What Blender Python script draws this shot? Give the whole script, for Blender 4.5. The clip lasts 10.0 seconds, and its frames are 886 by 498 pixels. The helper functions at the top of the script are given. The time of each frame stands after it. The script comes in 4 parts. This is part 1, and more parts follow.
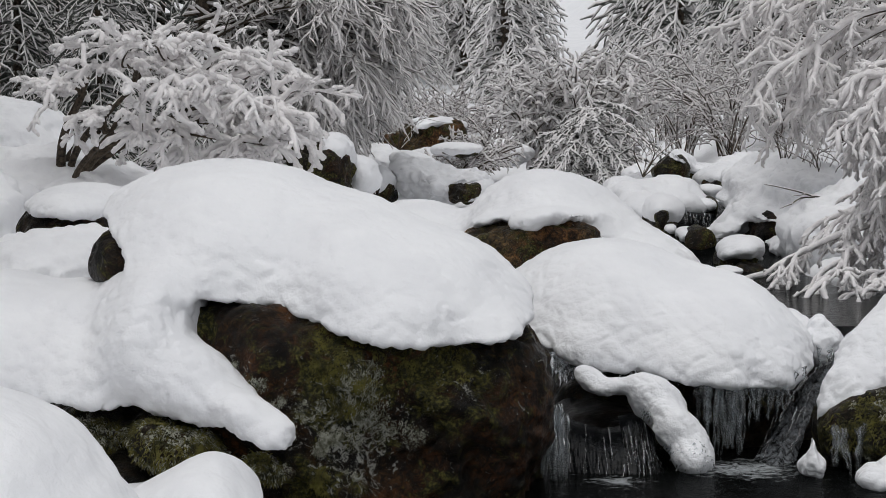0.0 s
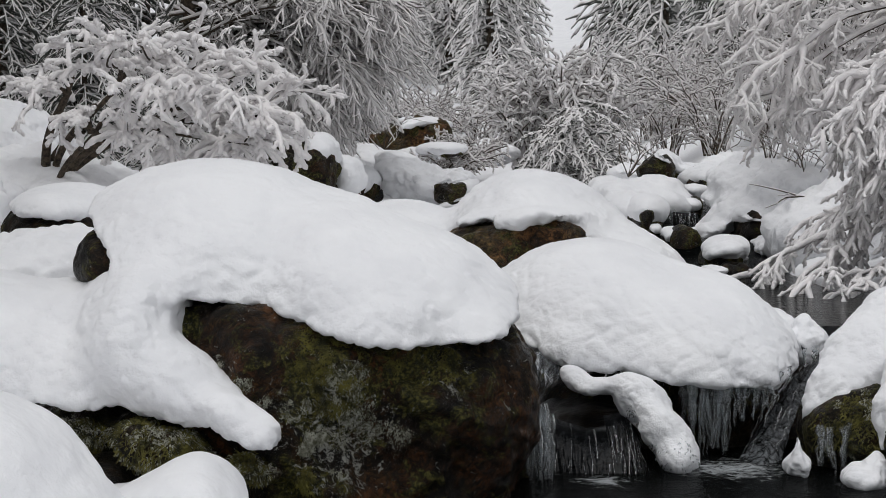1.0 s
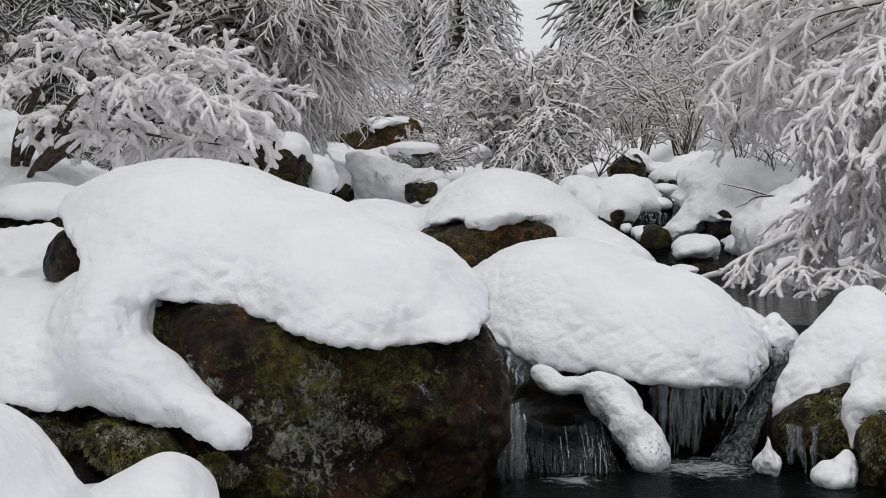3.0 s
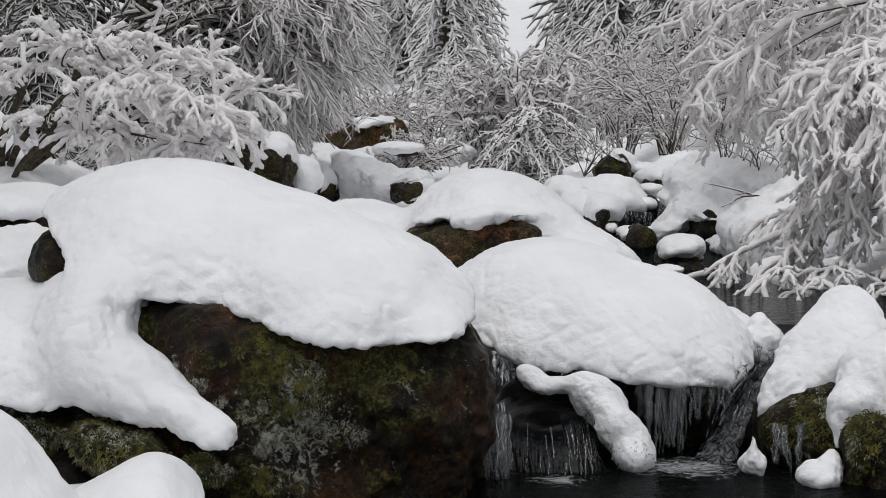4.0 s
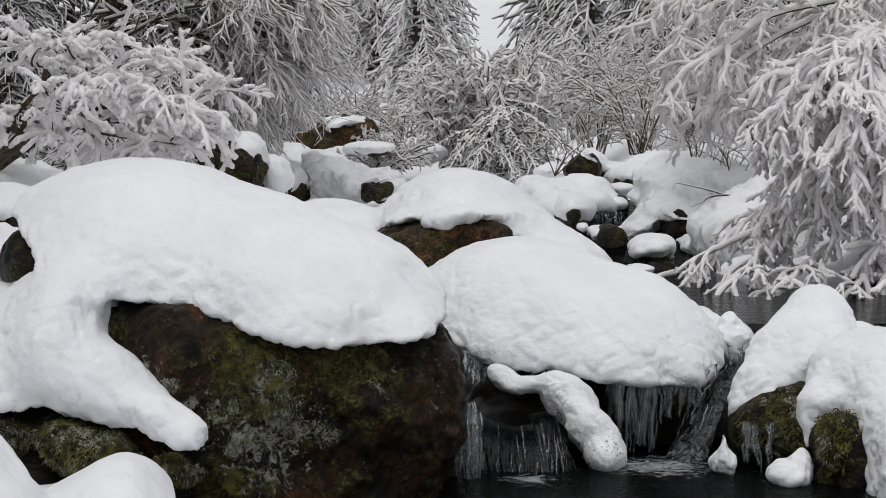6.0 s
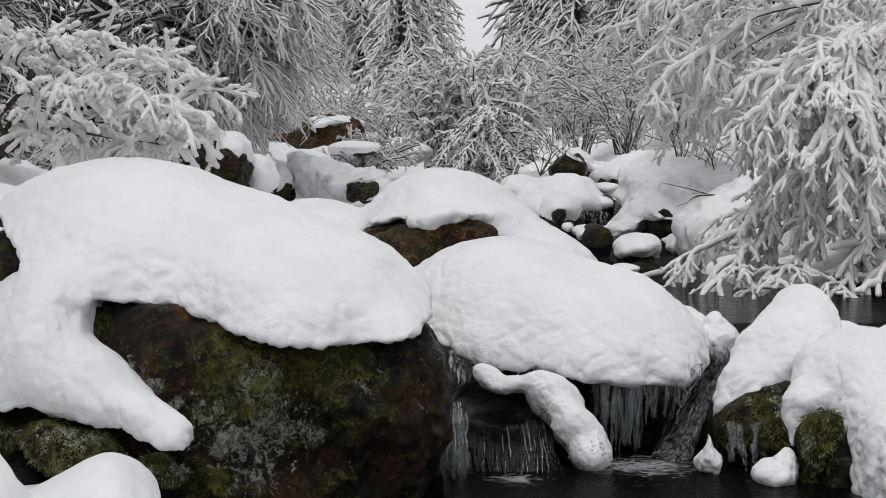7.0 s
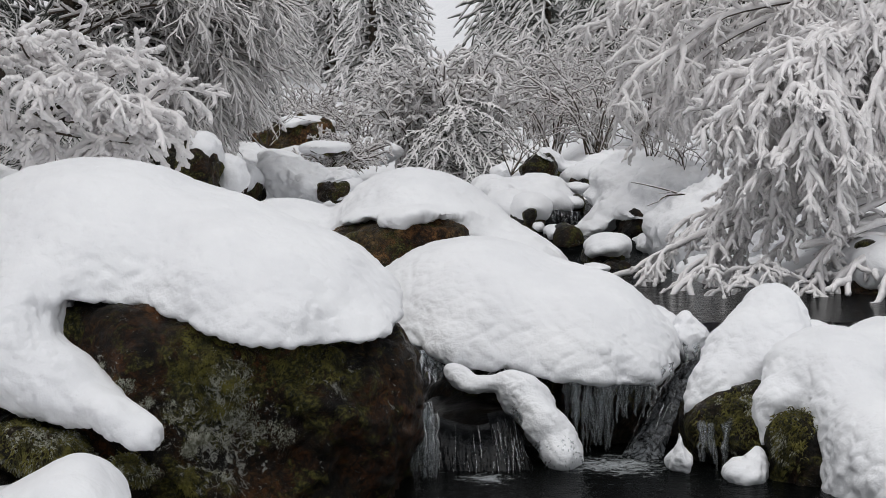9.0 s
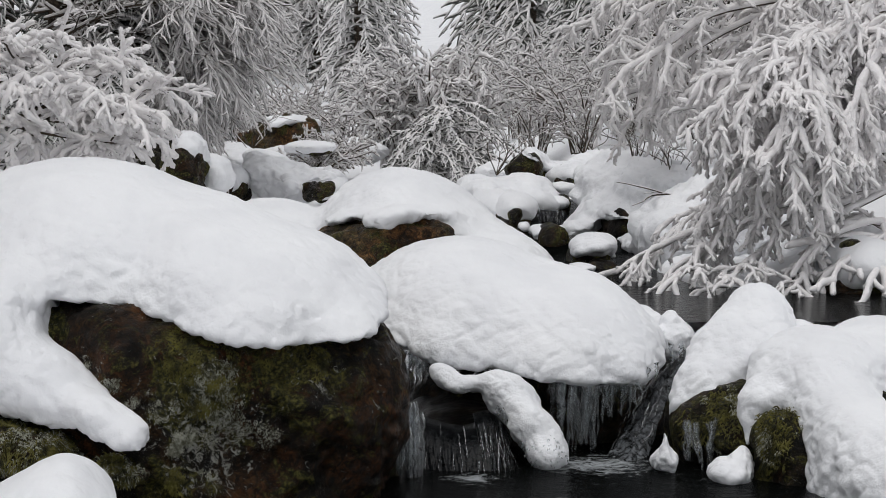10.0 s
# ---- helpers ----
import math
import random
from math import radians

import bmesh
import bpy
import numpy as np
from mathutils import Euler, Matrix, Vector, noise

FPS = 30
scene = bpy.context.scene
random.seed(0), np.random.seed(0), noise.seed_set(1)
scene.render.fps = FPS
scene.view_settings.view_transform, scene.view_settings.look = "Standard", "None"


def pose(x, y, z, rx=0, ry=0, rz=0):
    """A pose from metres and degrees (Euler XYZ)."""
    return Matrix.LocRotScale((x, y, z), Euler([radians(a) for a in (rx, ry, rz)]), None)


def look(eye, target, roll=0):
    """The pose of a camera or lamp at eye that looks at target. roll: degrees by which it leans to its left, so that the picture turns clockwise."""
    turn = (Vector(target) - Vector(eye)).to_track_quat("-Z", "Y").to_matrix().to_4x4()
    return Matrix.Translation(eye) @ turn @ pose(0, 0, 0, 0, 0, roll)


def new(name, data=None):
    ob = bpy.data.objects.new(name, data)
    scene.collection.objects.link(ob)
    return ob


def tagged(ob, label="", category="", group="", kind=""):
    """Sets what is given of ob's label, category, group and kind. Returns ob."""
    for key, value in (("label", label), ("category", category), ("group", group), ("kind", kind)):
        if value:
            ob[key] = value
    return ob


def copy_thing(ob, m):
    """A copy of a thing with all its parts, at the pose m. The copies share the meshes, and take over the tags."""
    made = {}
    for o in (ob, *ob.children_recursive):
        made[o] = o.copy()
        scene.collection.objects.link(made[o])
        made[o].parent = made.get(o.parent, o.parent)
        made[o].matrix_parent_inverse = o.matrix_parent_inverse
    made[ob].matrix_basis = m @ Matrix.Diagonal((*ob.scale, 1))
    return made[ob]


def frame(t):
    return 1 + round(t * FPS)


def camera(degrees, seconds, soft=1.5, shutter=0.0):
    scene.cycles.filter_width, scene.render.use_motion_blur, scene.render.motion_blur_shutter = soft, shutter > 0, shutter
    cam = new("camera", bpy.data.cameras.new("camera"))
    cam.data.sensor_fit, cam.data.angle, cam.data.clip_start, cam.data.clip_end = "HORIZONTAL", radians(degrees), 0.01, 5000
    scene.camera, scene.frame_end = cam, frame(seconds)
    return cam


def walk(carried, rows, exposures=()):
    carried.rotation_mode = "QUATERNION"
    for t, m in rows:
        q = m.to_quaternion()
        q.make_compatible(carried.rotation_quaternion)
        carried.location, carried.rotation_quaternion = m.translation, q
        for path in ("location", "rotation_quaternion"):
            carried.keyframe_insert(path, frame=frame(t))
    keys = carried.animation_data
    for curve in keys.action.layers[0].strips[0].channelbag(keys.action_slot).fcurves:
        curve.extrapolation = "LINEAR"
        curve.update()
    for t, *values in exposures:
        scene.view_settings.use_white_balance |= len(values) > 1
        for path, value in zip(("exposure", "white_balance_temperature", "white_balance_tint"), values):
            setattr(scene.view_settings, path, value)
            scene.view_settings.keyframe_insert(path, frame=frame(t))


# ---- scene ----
cam = camera(24.0, 10.0, soft=0.5)
EYE, TILT, SWING = 1.41, -3.74, 2.005
walk(cam, [(t, pose(0, 0, EYE, 90 + TILT - 0.0047 * (t - 5), 0, SWING * (1 - t / 5))) for t in [0.5 * i for i in range(21)]],
     exposures=[(0, -0.11), (3, -0.06), (6, -0.04), (10, -0.02)])

# ---- world and light: a bright overcast winter sky ----
world = bpy.data.worlds.new("overcast_sky")
scene.world = world
world.use_nodes = True
wn, wl = world.node_tree.nodes, world.node_tree.links
sky = wn.new("ShaderNodeTexSky")
sky.sky_type, sky.sun_disc = "NISHITA", False
sky.sun_elevation, sky.sun_rotation = radians(70), radians(200)
sky.dust_density, sky.air_density, sky.ozone_density = 1.5, 1.0, 1.0
grey = wn.new("ShaderNodeHueSaturation")
grey.inputs["Saturation"].default_value = 0.15
wl.new(sky.outputs[0], grey.inputs["Color"])
wl.new(grey.outputs[0], wn["Background"].inputs["Color"])
wn["Background"].inputs["Strength"].default_value = 0.12
sun = new("sun", bpy.data.lights.new("sun", "SUN"))
sun.data.energy, sun.data.angle, sun.data.color = 1.0, radians(60), (1.0, 0.985, 0.97)
sun.matrix_world = look((-3.0, -6.0, 30), (0, 0, 0))


# ---- materials ----
def material(name):
    m = bpy.data.materials.new(name)
    m.use_nodes = True
    return m, m.node_tree.nodes, m.node_tree.links, m.node_tree.nodes["Principled BSDF"]


def noise_node(n, l, scale, detail=4.0, rough=0.55, warp=0.0):
    co = n.new("ShaderNodeTexCoord")
    t = n.new("ShaderNodeTexNoise")
    t.inputs["Scale"].default_value, t.inputs["Detail"].default_value = scale, detail
    t.inputs["Roughness"].default_value, t.inputs["Distortion"].default_value = rough, warp
    l.new(co.outputs["Object"], t.inputs["Vector"])
    return t.outputs["Fac"]


def ramp(n, l, fac, stops):
    r = n.new("ShaderNodeValToRGB")
    while len(r.color_ramp.elements) < len(stops):
        r.color_ramp.elements.new(0.5)
    for e, (p, c) in zip(r.color_ramp.elements, stops):
        e.position, e.color = p, (*c, 1) if len(c) == 3 else c
    l.new(fac, r.inputs["Fac"])
    return r.outputs["Color"]


def bump(n, l, bsdf, heights):
    last = None
    for fac, strength, dist in heights:
        b = n.new("ShaderNodeBump")
        b.inputs["Strength"].default_value, b.inputs["Distance"].default_value = strength, dist
        l.new(fac, b.inputs["Height"])
        if last:
            l.new(last, b.inputs["Normal"])
        last = b.outputs["Normal"]
    l.new(last, bsdf.inputs["Normal"])


def mix(n, l, fac, a, b):
    m = n.new("ShaderNodeMix")
    m.data_type = "RGBA"
    for sock, v in ((m.inputs["Factor"], fac), (m.inputs["A"], a), (m.inputs["B"], b)):
        if hasattr(v, "links"):
            l.new(v, sock)
        else:
            sock.default_value = v if isinstance(v, float) else (*v, 1)
    return m.outputs["Result"]


def snow_material(name, scale=1.0, low=(0.845, 0.85, 0.87), high=(0.90, 0.905, 0.92)):
    m, n, l, b = material(name)
    l.new(ramp(n, l, noise_node(n, l, 3 * scale, 3), ((0.4, low), (0.6, high))), b.inputs["Base Color"])
    b.inputs["Roughness"].default_value = 0.65
    b.inputs["Specular IOR Level"].default_value = 0.25
    bump(n, l, b, ((noise_node(n, l, 13 * scale, 4, 0.6), 0.5, 0.03), (noise_node(n, l, 40 * scale, 3, 0.6), 0.20, 0.005), (noise_node(n, l, 150 * scale, 3, 0.6), 0.14, 0.0015)))
    return m


def rock_material(name, moss=0.5, frost=0.4, base=((0.018, 0.012, 0.008), (0.06, 0.038, 0.022)), spots=(), frost_spots=(), rough=(0.28, 0.8)):
    """Wet brown rock with moss and frozen lichen; spots are (place from the thing's base, radius) where they grow thickest."""
    m, n, l, b = material(name)

    def near(places, fac, strong):
        last = fac
        for at, r in places:
            co = n.new("ShaderNodeTexCoord")
            d = n.new("ShaderNodeVectorMath")
            d.operation = "DISTANCE"
            l.new(co.outputs["Object"], d.inputs[0])
            d.inputs[1].default_value = at
            g = n.new("ShaderNodeMapRange")
            g.inputs["From Min"].default_value, g.inputs["From Max"].default_value = 0.2 * r, 1.3 * r
            g.inputs["To Min"].default_value, g.inputs["To Max"].default_value = strong, 0.0
            l.new(d.outputs["Value"], g.inputs["Value"])
            a = n.new("ShaderNodeMath")
            l.new(last, a.inputs[0])
            l.new(g.outputs["Result"], a.inputs[1])
            last = a.outputs[0]
        return last

    c = ramp(n, l, noise_node(n, l, 5, 8, 0.7, 0.8), ((0.42, base[0]), (0.52, base[1]), (0.62, tuple(2.0 * v for v in base[1]))))
    red = ramp(n, l, noise_node(n, l, 2.2, 4, 0.6), ((0.42, (0.95, 0.95, 0.8)), (0.5, (1.05, 0.97, 0.85)), (0.58, (1.3, 0.92, 0.65))))
    tone = n.new("ShaderNodeMix")
    tone.data_type, tone.blend_type = "RGBA", "MULTIPLY"
    tone.inputs["Factor"].default_value = 1.0
    l.new(c, tone.inputs["A"])
    l.new(red, tone.inputs["B"])
    grain = ramp(n, l, noise_node(n, l, 32, 8, 0.75, 1.0), ((0.42, (0.2, 0.2, 0.2)), (0.5, (0.8, 0.78, 0.76)), (0.60, (2.2, 2.1, 1.95))))
    worn = n.new("ShaderNodeMix")
    worn.data_type, worn.blend_type = "RGBA", "MULTIPLY"
    worn.inputs["Factor"].default_value = 1.0
    l.new(tone.outputs["Result"], worn.inputs["A"])
    l.new(grain, worn.inputs["B"])
    green = ramp(n, l, noise_node(n, l, 70, 5, 0.7), ((0.40, (0.010, 0.012, 0.002)), (0.5, (0.040, 0.038, 0.009)), (0.60, (0.135, 0.122, 0.030))))
    cover = ramp(n, l, near(spots, noise_node(n, l, 8, 8, 0.75, 0.8), 0.13), ((0.60 - 0.2 * moss, (0, 0, 0)), (0.68 - 0.2 * moss, (1, 1, 1))))
    c = mix(n, l, cover, worn.outputs["Result"], green)
    rime = ramp(n, l, near(frost_spots, noise_node(n, l, 30, 8, 0.75, 1.2), 0.10), ((0.66 - 0.12 * frost, (0, 0, 0)), (0.71 - 0.12 * frost, (1, 1, 1))))
    c = mix(n, l, rime, c, (0.42, 0.42, 0.38))
    l.new(c, b.inputs["Base Color"])
    l.new(ramp(n, l, noise_node(n, l, 7, 4), ((0.44, (rough[0],) * 3), (0.56, (rough[1],) * 3))), b.inputs["Roughness"])
    b.inputs["Specular IOR Level"].default_value = 0.25
    bump(n, l, b, ((noise_node(n, l, 8, 8, 0.7, 0.6), 1.0, 0.05), (noise_node(n, l, 60, 6, 0.75, 0.4), 1.0, 0.012), (rime, 0.6, 0.01), (cover, 0.3, 0.01)))
    return m


def plain_material(name, dark, light, scale, rough=0.8, relief=0.01, gloss=0.5):
    m, n, l, b = material(name)
    f = noise_node(n, l, scale, 5, 0.65)
    l.new(ramp(n, l, f, ((0.40, dark), (0.60, light))), b.inputs["Base Color"])
    b.inputs["Roughness"].default_value, b.inputs["Specular IOR Level"].default_value = rough, gloss
    bump(n, l, b, ((f, 0.6, relief),))
    return m


def water_material(name, foamy=()):
    """Dark rippled water; foamy: (place, reach) of the foam below falls."""
    m, n, l, b = material(name)
    fac = noise_node(n, l, 14, 8, 0.75, 1.2)
    for at, reach in foamy:
        co = n.new("ShaderNodeTexCoord")
        d = n.new("ShaderNodeVectorMath")
        d.operation = "DISTANCE"
        l.new(co.outputs["Object"], d.inputs[0])
        d.inputs[1].default_value = at
        g = n.new("ShaderNodeMapRange")
        g.inputs["From Min"].default_value, g.inputs["From Max"].default_value = 0.0, reach
        g.inputs["To Min"].default_value, g.inputs["To Max"].default_value = 0.30, 0.0
        l.new(d.outputs["Value"], g.inputs["Value"])
        a = n.new("ShaderNodeMath")
        l.new(fac, a.inputs[0])
        l.new(g.outputs["Result"], a.inputs[1])
        fac = a.outputs[0]
    l.new(ramp(n, l, fac, ((0.62, (0.003, 0.0035, 0.0035)), (0.80, (0.36, 0.38, 0.39)))), b.inputs["Base Color"])
    b.inputs["Roughness"].default_value, b.inputs["IOR"].default_value = 0.06, 1.2
    b.inputs["Specular IOR Level"].default_value = 0.035
    bump(n, l, b, ((noise_node(n, l, 9, 4, 0.6, 0.8), 0.45, 0.035), (noise_node(n, l, 40, 3, 0.5, 0.5), 0.4, 0.008), (fac, 0.4, 0.02)))
    return m


def ice_material(name, tint=(0.92, 0.96, 0.98), rough=0.06):
    m, n, l, b = material(name)
    l.new(ramp(n, l, noise_node(n, l, 30, 4), ((0.3, tuple(0.7 * v for v in tint)), (0.7, tint))), b.inputs["Base Color"])
    b.inputs["Roughness"].default_value, b.inputs["IOR"].default_value = rough, 1.31
    b.inputs["Transmission Weight"].default_value = 0.92
    bump(n, l, b, ((noise_node(n, l, 45, 4, 0.6), 0.7, 0.01),))
    return m


SNOW = snow_material("fresh_snow")
TWIG_SNOW = snow_material("snow_on_twigs", 2.0, (0.825, 0.80, 0.798), (0.89, 0.866, 0.863))
RIME = snow_material("rime_on_twigs", 2.0, (0.70, 0.675, 0.67), (0.80, 0.775, 0.77))
GROUND_SNOW = snow_material("ground_snow", 0.6)
ROCK_MAIN = rock_material("mossy_brown_rock", 0.3, 0.32, ((0.0035, 0.0022, 0.001), (0.022, 0.012, 0.005)),
    spots=[((-0.15, -0.70, 0.65), 0.16), ((-0.13, -0.72, 0.52), 0.16), ((0.30, -0.68, 0.62), 0.18), ((0.12, -0.7, 0.6), 0.14), ((-0.66, -0.6, 0.78), 0.10), ((-0.2, -0.85, 0.15), 0.22)], frost_spots=[((-0.15, -0.73, 0.42), 0.16), ((0.03, -0.73, 0.38), 0.14), ((-0.46, -0.66, 0.60), 0.10), ((-0.10, -0.73, 0.57), 0.10), ((-0.08, -0.85, 0.22), 0.16), ((0.33, -0.7, 0.6), 0.10)])
ROCK = rock_material("mossy_wet_rock", 0.6, 0.3, ((0.004, 0.003, 0.002), (0.018, 0.013, 0.008)))
ROCK_DARK = rock_material("dark_wet_rock", 0.3, 0.1, ((0.004, 0.0035, 0.003), (0.016, 0.012, 0.008)))
ROCK_BROWN = rock_material("brown_rock", 0.45, 0.1, ((0.016, 0.011, 0.005), (0.065, 0.042, 0.020)))
MOSS = plain_material("olive_moss", (0.018, 0.018, 0.004), (0.19, 0.17, 0.036), 18)
FROST = plain_material("frosted_lichen", (0.10, 0.10, 0.06), (0.52, 0.52, 0.44), 40)
BARK = plain_material("dark_bark", (0.02, 0.014, 0.009), (0.10, 0.075, 0.05), 40)
FROSTED_BARK = plain_material("frosted_bark", (0.06, 0.05, 0.043), (0.26, 0.235, 0.215), 30)
NEEDLES = plain_material("spruce_needles", (0.05, 0.056, 0.048), (0.19, 0.20, 0.18), 60)
WATER = water_material("stream_water", [((0.92, 8.25, 0.0), 0.34), ((0.40, 7.95, 0.0), 0.16)])
FALLING = ice_material("falling_water", (0.42, 0.45, 0.47), 0.05)
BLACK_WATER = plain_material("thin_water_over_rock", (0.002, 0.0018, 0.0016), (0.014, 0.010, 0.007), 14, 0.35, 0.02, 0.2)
ICE = ice_material("clear_ice")
# opaque; the dark hollow behind clear water is put into its colour
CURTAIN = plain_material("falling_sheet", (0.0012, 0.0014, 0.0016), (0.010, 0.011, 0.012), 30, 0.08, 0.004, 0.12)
CHUTE = plain_material("tumbling_water", (0.003, 0.0033, 0.0036), (0.15, 0.16, 0.17), 34, 0.15, 0.02, 0.3)


# ---- geometry helpers ----
def thing(name, at, label, category, group="", kind=""):
    ob = new(name)
    ob.location = at
    ob.empty_display_size = 0.1
    return tagged(ob, label, category, group, kind)


def mesh_object(name, verts, faces, mat, smooth=True):
    me = bpy.data.meshes.new(name)
    me.from_pydata(np.asarray(verts).tolist(), [], np.asarray(faces).tolist() if isinstance(faces, np.ndarray) else faces)
    me.materials.append(mat)
    if smooth:
        me.shade_smooth()
    return new(name, me)


def part(name, shape, mat, parent, label="", smooth=True):
    at = np.array(parent.matrix_basis.translation) if not parent.parent else np.array(parent.parent.matrix_basis.translation)
    ob = mesh_object(name, np.asarray(shape[0]) - at, shape[1], mat, smooth)
    ob.parent = parent
    return tagged(ob, label)


def hash3(i, j, k, seed):
    h = (i * 374761393 + j * 668265263 + k * 2147483647 + seed * 974711) & 0xFFFFFFFF
    h = ((h ^ (h >> 13)) * 1274126177) & 0xFFFFFFFF
    return ((h ^ (h >> 16)) & 0xFFFF) / 65535.0


def value_noise(p, seed=0):
    q = np.floor(p).astype(np.int64)
    f = p - q
    f = f * f * f * (f * (f * 6 - 15) + 10)
    out = 0
    for dx in (0, 1):
        for dy in (0, 1):
            for dz in (0, 1):
                w = (f[:, 0] if dx else 1 - f[:, 0]) * (f[:, 1] if dy else 1 - f[:, 1]) * (f[:, 2] if dz else 1 - f[:, 2])
                out = out + w * hash3(q[:, 0] + dx, q[:, 1] + dy, q[:, 2] + dz, seed)
    return out * 2 - 1


TURN = np.array(Euler((0.7, 0.5, 0.9)).to_matrix())


def fbm(p, size, octaves=3, seed=0, gain=0.5, puffy=False):
    out, a, q = 0, 1.0, p / size
    for o in range(octaves):
        q = q @ TURN.T
        v = value_noise(q * 2 ** o + 17.3 * o, seed + o)
        out = out + a * (1.6 * np.sqrt(abs(v) + 0.004) - 0.9 if puffy else v)
        a *= gain
    return out


def ellipsoid(p, e):
    """Roughly the distance to an ellipsoid: centre, radii and the roll about the y axis; an eighth number squares it off."""
    x, y, z, a, b, c, roll = e[:7]
    power = e[7] if len(e) > 7 else 2.0
    s, k = math.sin(radians(roll)), math.cos(radians(roll))
    dx, dy, dz = p[..., 0] - x, p[..., 1] - y, p[..., 2] - z
    u, w = k * dx - s * dz, s * dx + k * dz
    r = (abs(u / a) ** power + abs(dy / b) ** power + abs(w / c) ** power) ** (1 / power)
    return (r - 1) * min(a, b, c) * (0.6 + 0.4 * np.clip(r, 0.2, 1.6))


def capsule(p, a, b, ra, rb):
    a, b = np.array(a), np.array(b)
    t = np.clip(((p - a) @ (b - a)) / ((b - a) @ (b - a)), 0, 1)
    return np.linalg.norm(p - a - t[..., None] * (b - a), axis=-1) - ra - (rb - ra) * t


def soft_min(a, b, k):
    h = np.clip(0.5 + 0.5 * (b - a) / k, 0, 1)
    return b + (a - b) * h - k * h * (1 - h)


def body(blobs, chains=(), k=0.08, cuts=(), cut_k=0.05):
    """A soft union of ellipsoids and of chains of (point, radius), cut by half-spaces (point, outward normal)."""
    def field(p):
        d = None
        for e in blobs:
            s = ellipsoid(p, e)
            d = s if d is None else soft_min(d, s, k)
        for at, normal in cuts:
            q = np.array(normal) / np.linalg.norm(normal)
            d = -soft_min(-d, -((p - np.array(at)) @ q), cut_k)
        for chain in chains:
            for (a, ra), (b, rb) in zip(chain, chain[1:]):
                s = capsule(p, a, b, ra, rb)
                d = s if d is None else soft_min(d, s, k)
        return d
    lo, hi = [], []
    for e in blobs:
        s, c = abs(math.sin(radians(e[6]))), abs(math.cos(radians(e[6])))
        r = np.array((e[3] * c + e[5] * s, e[4], e[3] * s + e[5] * c))
        lo.append(np.array(e[:3]) - r), hi.append(np.array(e[:3]) + r)
    for chain in chains:
        for a, r in chain:
            lo.append(np.array(a) - r), hi.append(np.array(a) + r)
    return field, np.min(lo, axis=0) - 0.04, np.max(hi, axis=0) + 0.04


def merge(*bodies, k=0.1):
    """Bodies grown together softly."""
    def field(p):
        d = bodies[0][0](p)
        for b in bodies[1:]:
            d = soft_min(d, b[0](p), k)
        return d
    return field, np.min([b[1] for b in bodies], axis=0), np.max([b[2] for b in bodies], axis=0)


def skin(shape, step, lumps=(), seed=0, crest=1.0):
    """The surface of a body as a mesh of quads, roughened by lumps of (size, height, octaves), by that share alone where it faces up."""
    field, lo, hi = shape
    n = np.ceil((hi - lo) / step).astype(int) + 2
    ax = [lo[i] + step * (np.arange(n[i]) - 0.5) for i in range(3)]
    grid = np.stack(np.meshgrid(*ax, indexing="ij"), -1)
    f = field(grid)
    f[0], f[-1], f[:, 0], f[:, -1], f[:, :, 0], f[:, :, -1] = (np.maximum(v, 0.01) for v in (f[0], f[-1], f[:, 0], f[:, -1], f[:, :, 0], f[:, :, -1]))
    inside = f < 0
    cx, cy, cz = (m - 1 for m in n)
    total, count = np.zeros((cx, cy, cz, 3)), np.zeros((cx, cy, cz))
    corner = [(i, j, k) for i in (0, 1) for j in (0, 1) for k in (0, 1)]
    view = lambda a, c: a[c[0]:c[0] + cx, c[1]:c[1] + cy, c[2]:c[2] + cz]
    for c in corner:
        for axis in range(3):
            if c[axis] == 0:
                e = tuple(v + (i == axis) for i, v in enumerate(c))
                fa, fb = view(f, c), view(f, e)
                hit = (fa < 0) != (fb < 0)
                t = np.where(hit, fa / np.where(hit, fa - fb, 1), 0)
                for i in range(3):
                    total[..., i] += hit * (c[i] + (t if i == axis else 0))
                count += hit
    live = count > 0
    index = -np.ones((cx, cy, cz), int)
    index[live] = np.arange(live.sum())
    cell = np.argwhere(live)
    verts = lo + step * (cell + total[live] / count[live][:, None] - 0.5)
    faces = []
    for axis in range(3):
        a, b = [i for i in range(3) if i != axis]
        s0 = [slice(1, -1)] * 3
        s0[axis] = slice(0, -1)
        s1 = list(s0)
        s1[axis] = slice(1, None)
        f0, f1 = inside[tuple(s0)], inside[tuple(s1)]
        at = np.argwhere(f0 != f1)
        first = f0[tuple(at.T)]
        at = at + np.array([0 if i == axis else 1 for i in range(3)])
        quad = []
        for da, db in ((1, 1), (0, 1), (0, 0), (1, 0)):
            q = at.copy()
            q[:, a] -= da
            q[:, b] -= db
            quad.append(index[tuple(q.T)])
        quad = np.stack(quad, 1)
        flip = first if axis != 1 else ~first
        quad[~flip] = quad[~flip][:, ::-1]
        faces.append(quad)
    faces = np.concatenate(faces)
    if lumps:
        norm = np.zeros_like(verts)
        fn = np.cross(verts[faces[:, 2]] - verts[faces[:, 0]], verts[faces[:, 3]] - verts[faces[:, 1]])
        for i in range(4):
            np.add.at(norm, faces[:, i], fn)
        norm /= np.linalg.norm(norm, axis=1)[:, None] + 1e-9
        move = 0
        for i, (size, height, octaves) in enumerate(lumps):
            move = move + height * fbm(verts, size, octaves, seed + 31 * i, puffy=crest < 1 and i > 1)
        move = move * (crest + (1 - crest) * np.clip(1.25 - 1.25 * norm[:, 2], 0, 1))
        verts = verts + norm * np.asarray(move)[:, None]
    return verts, faces


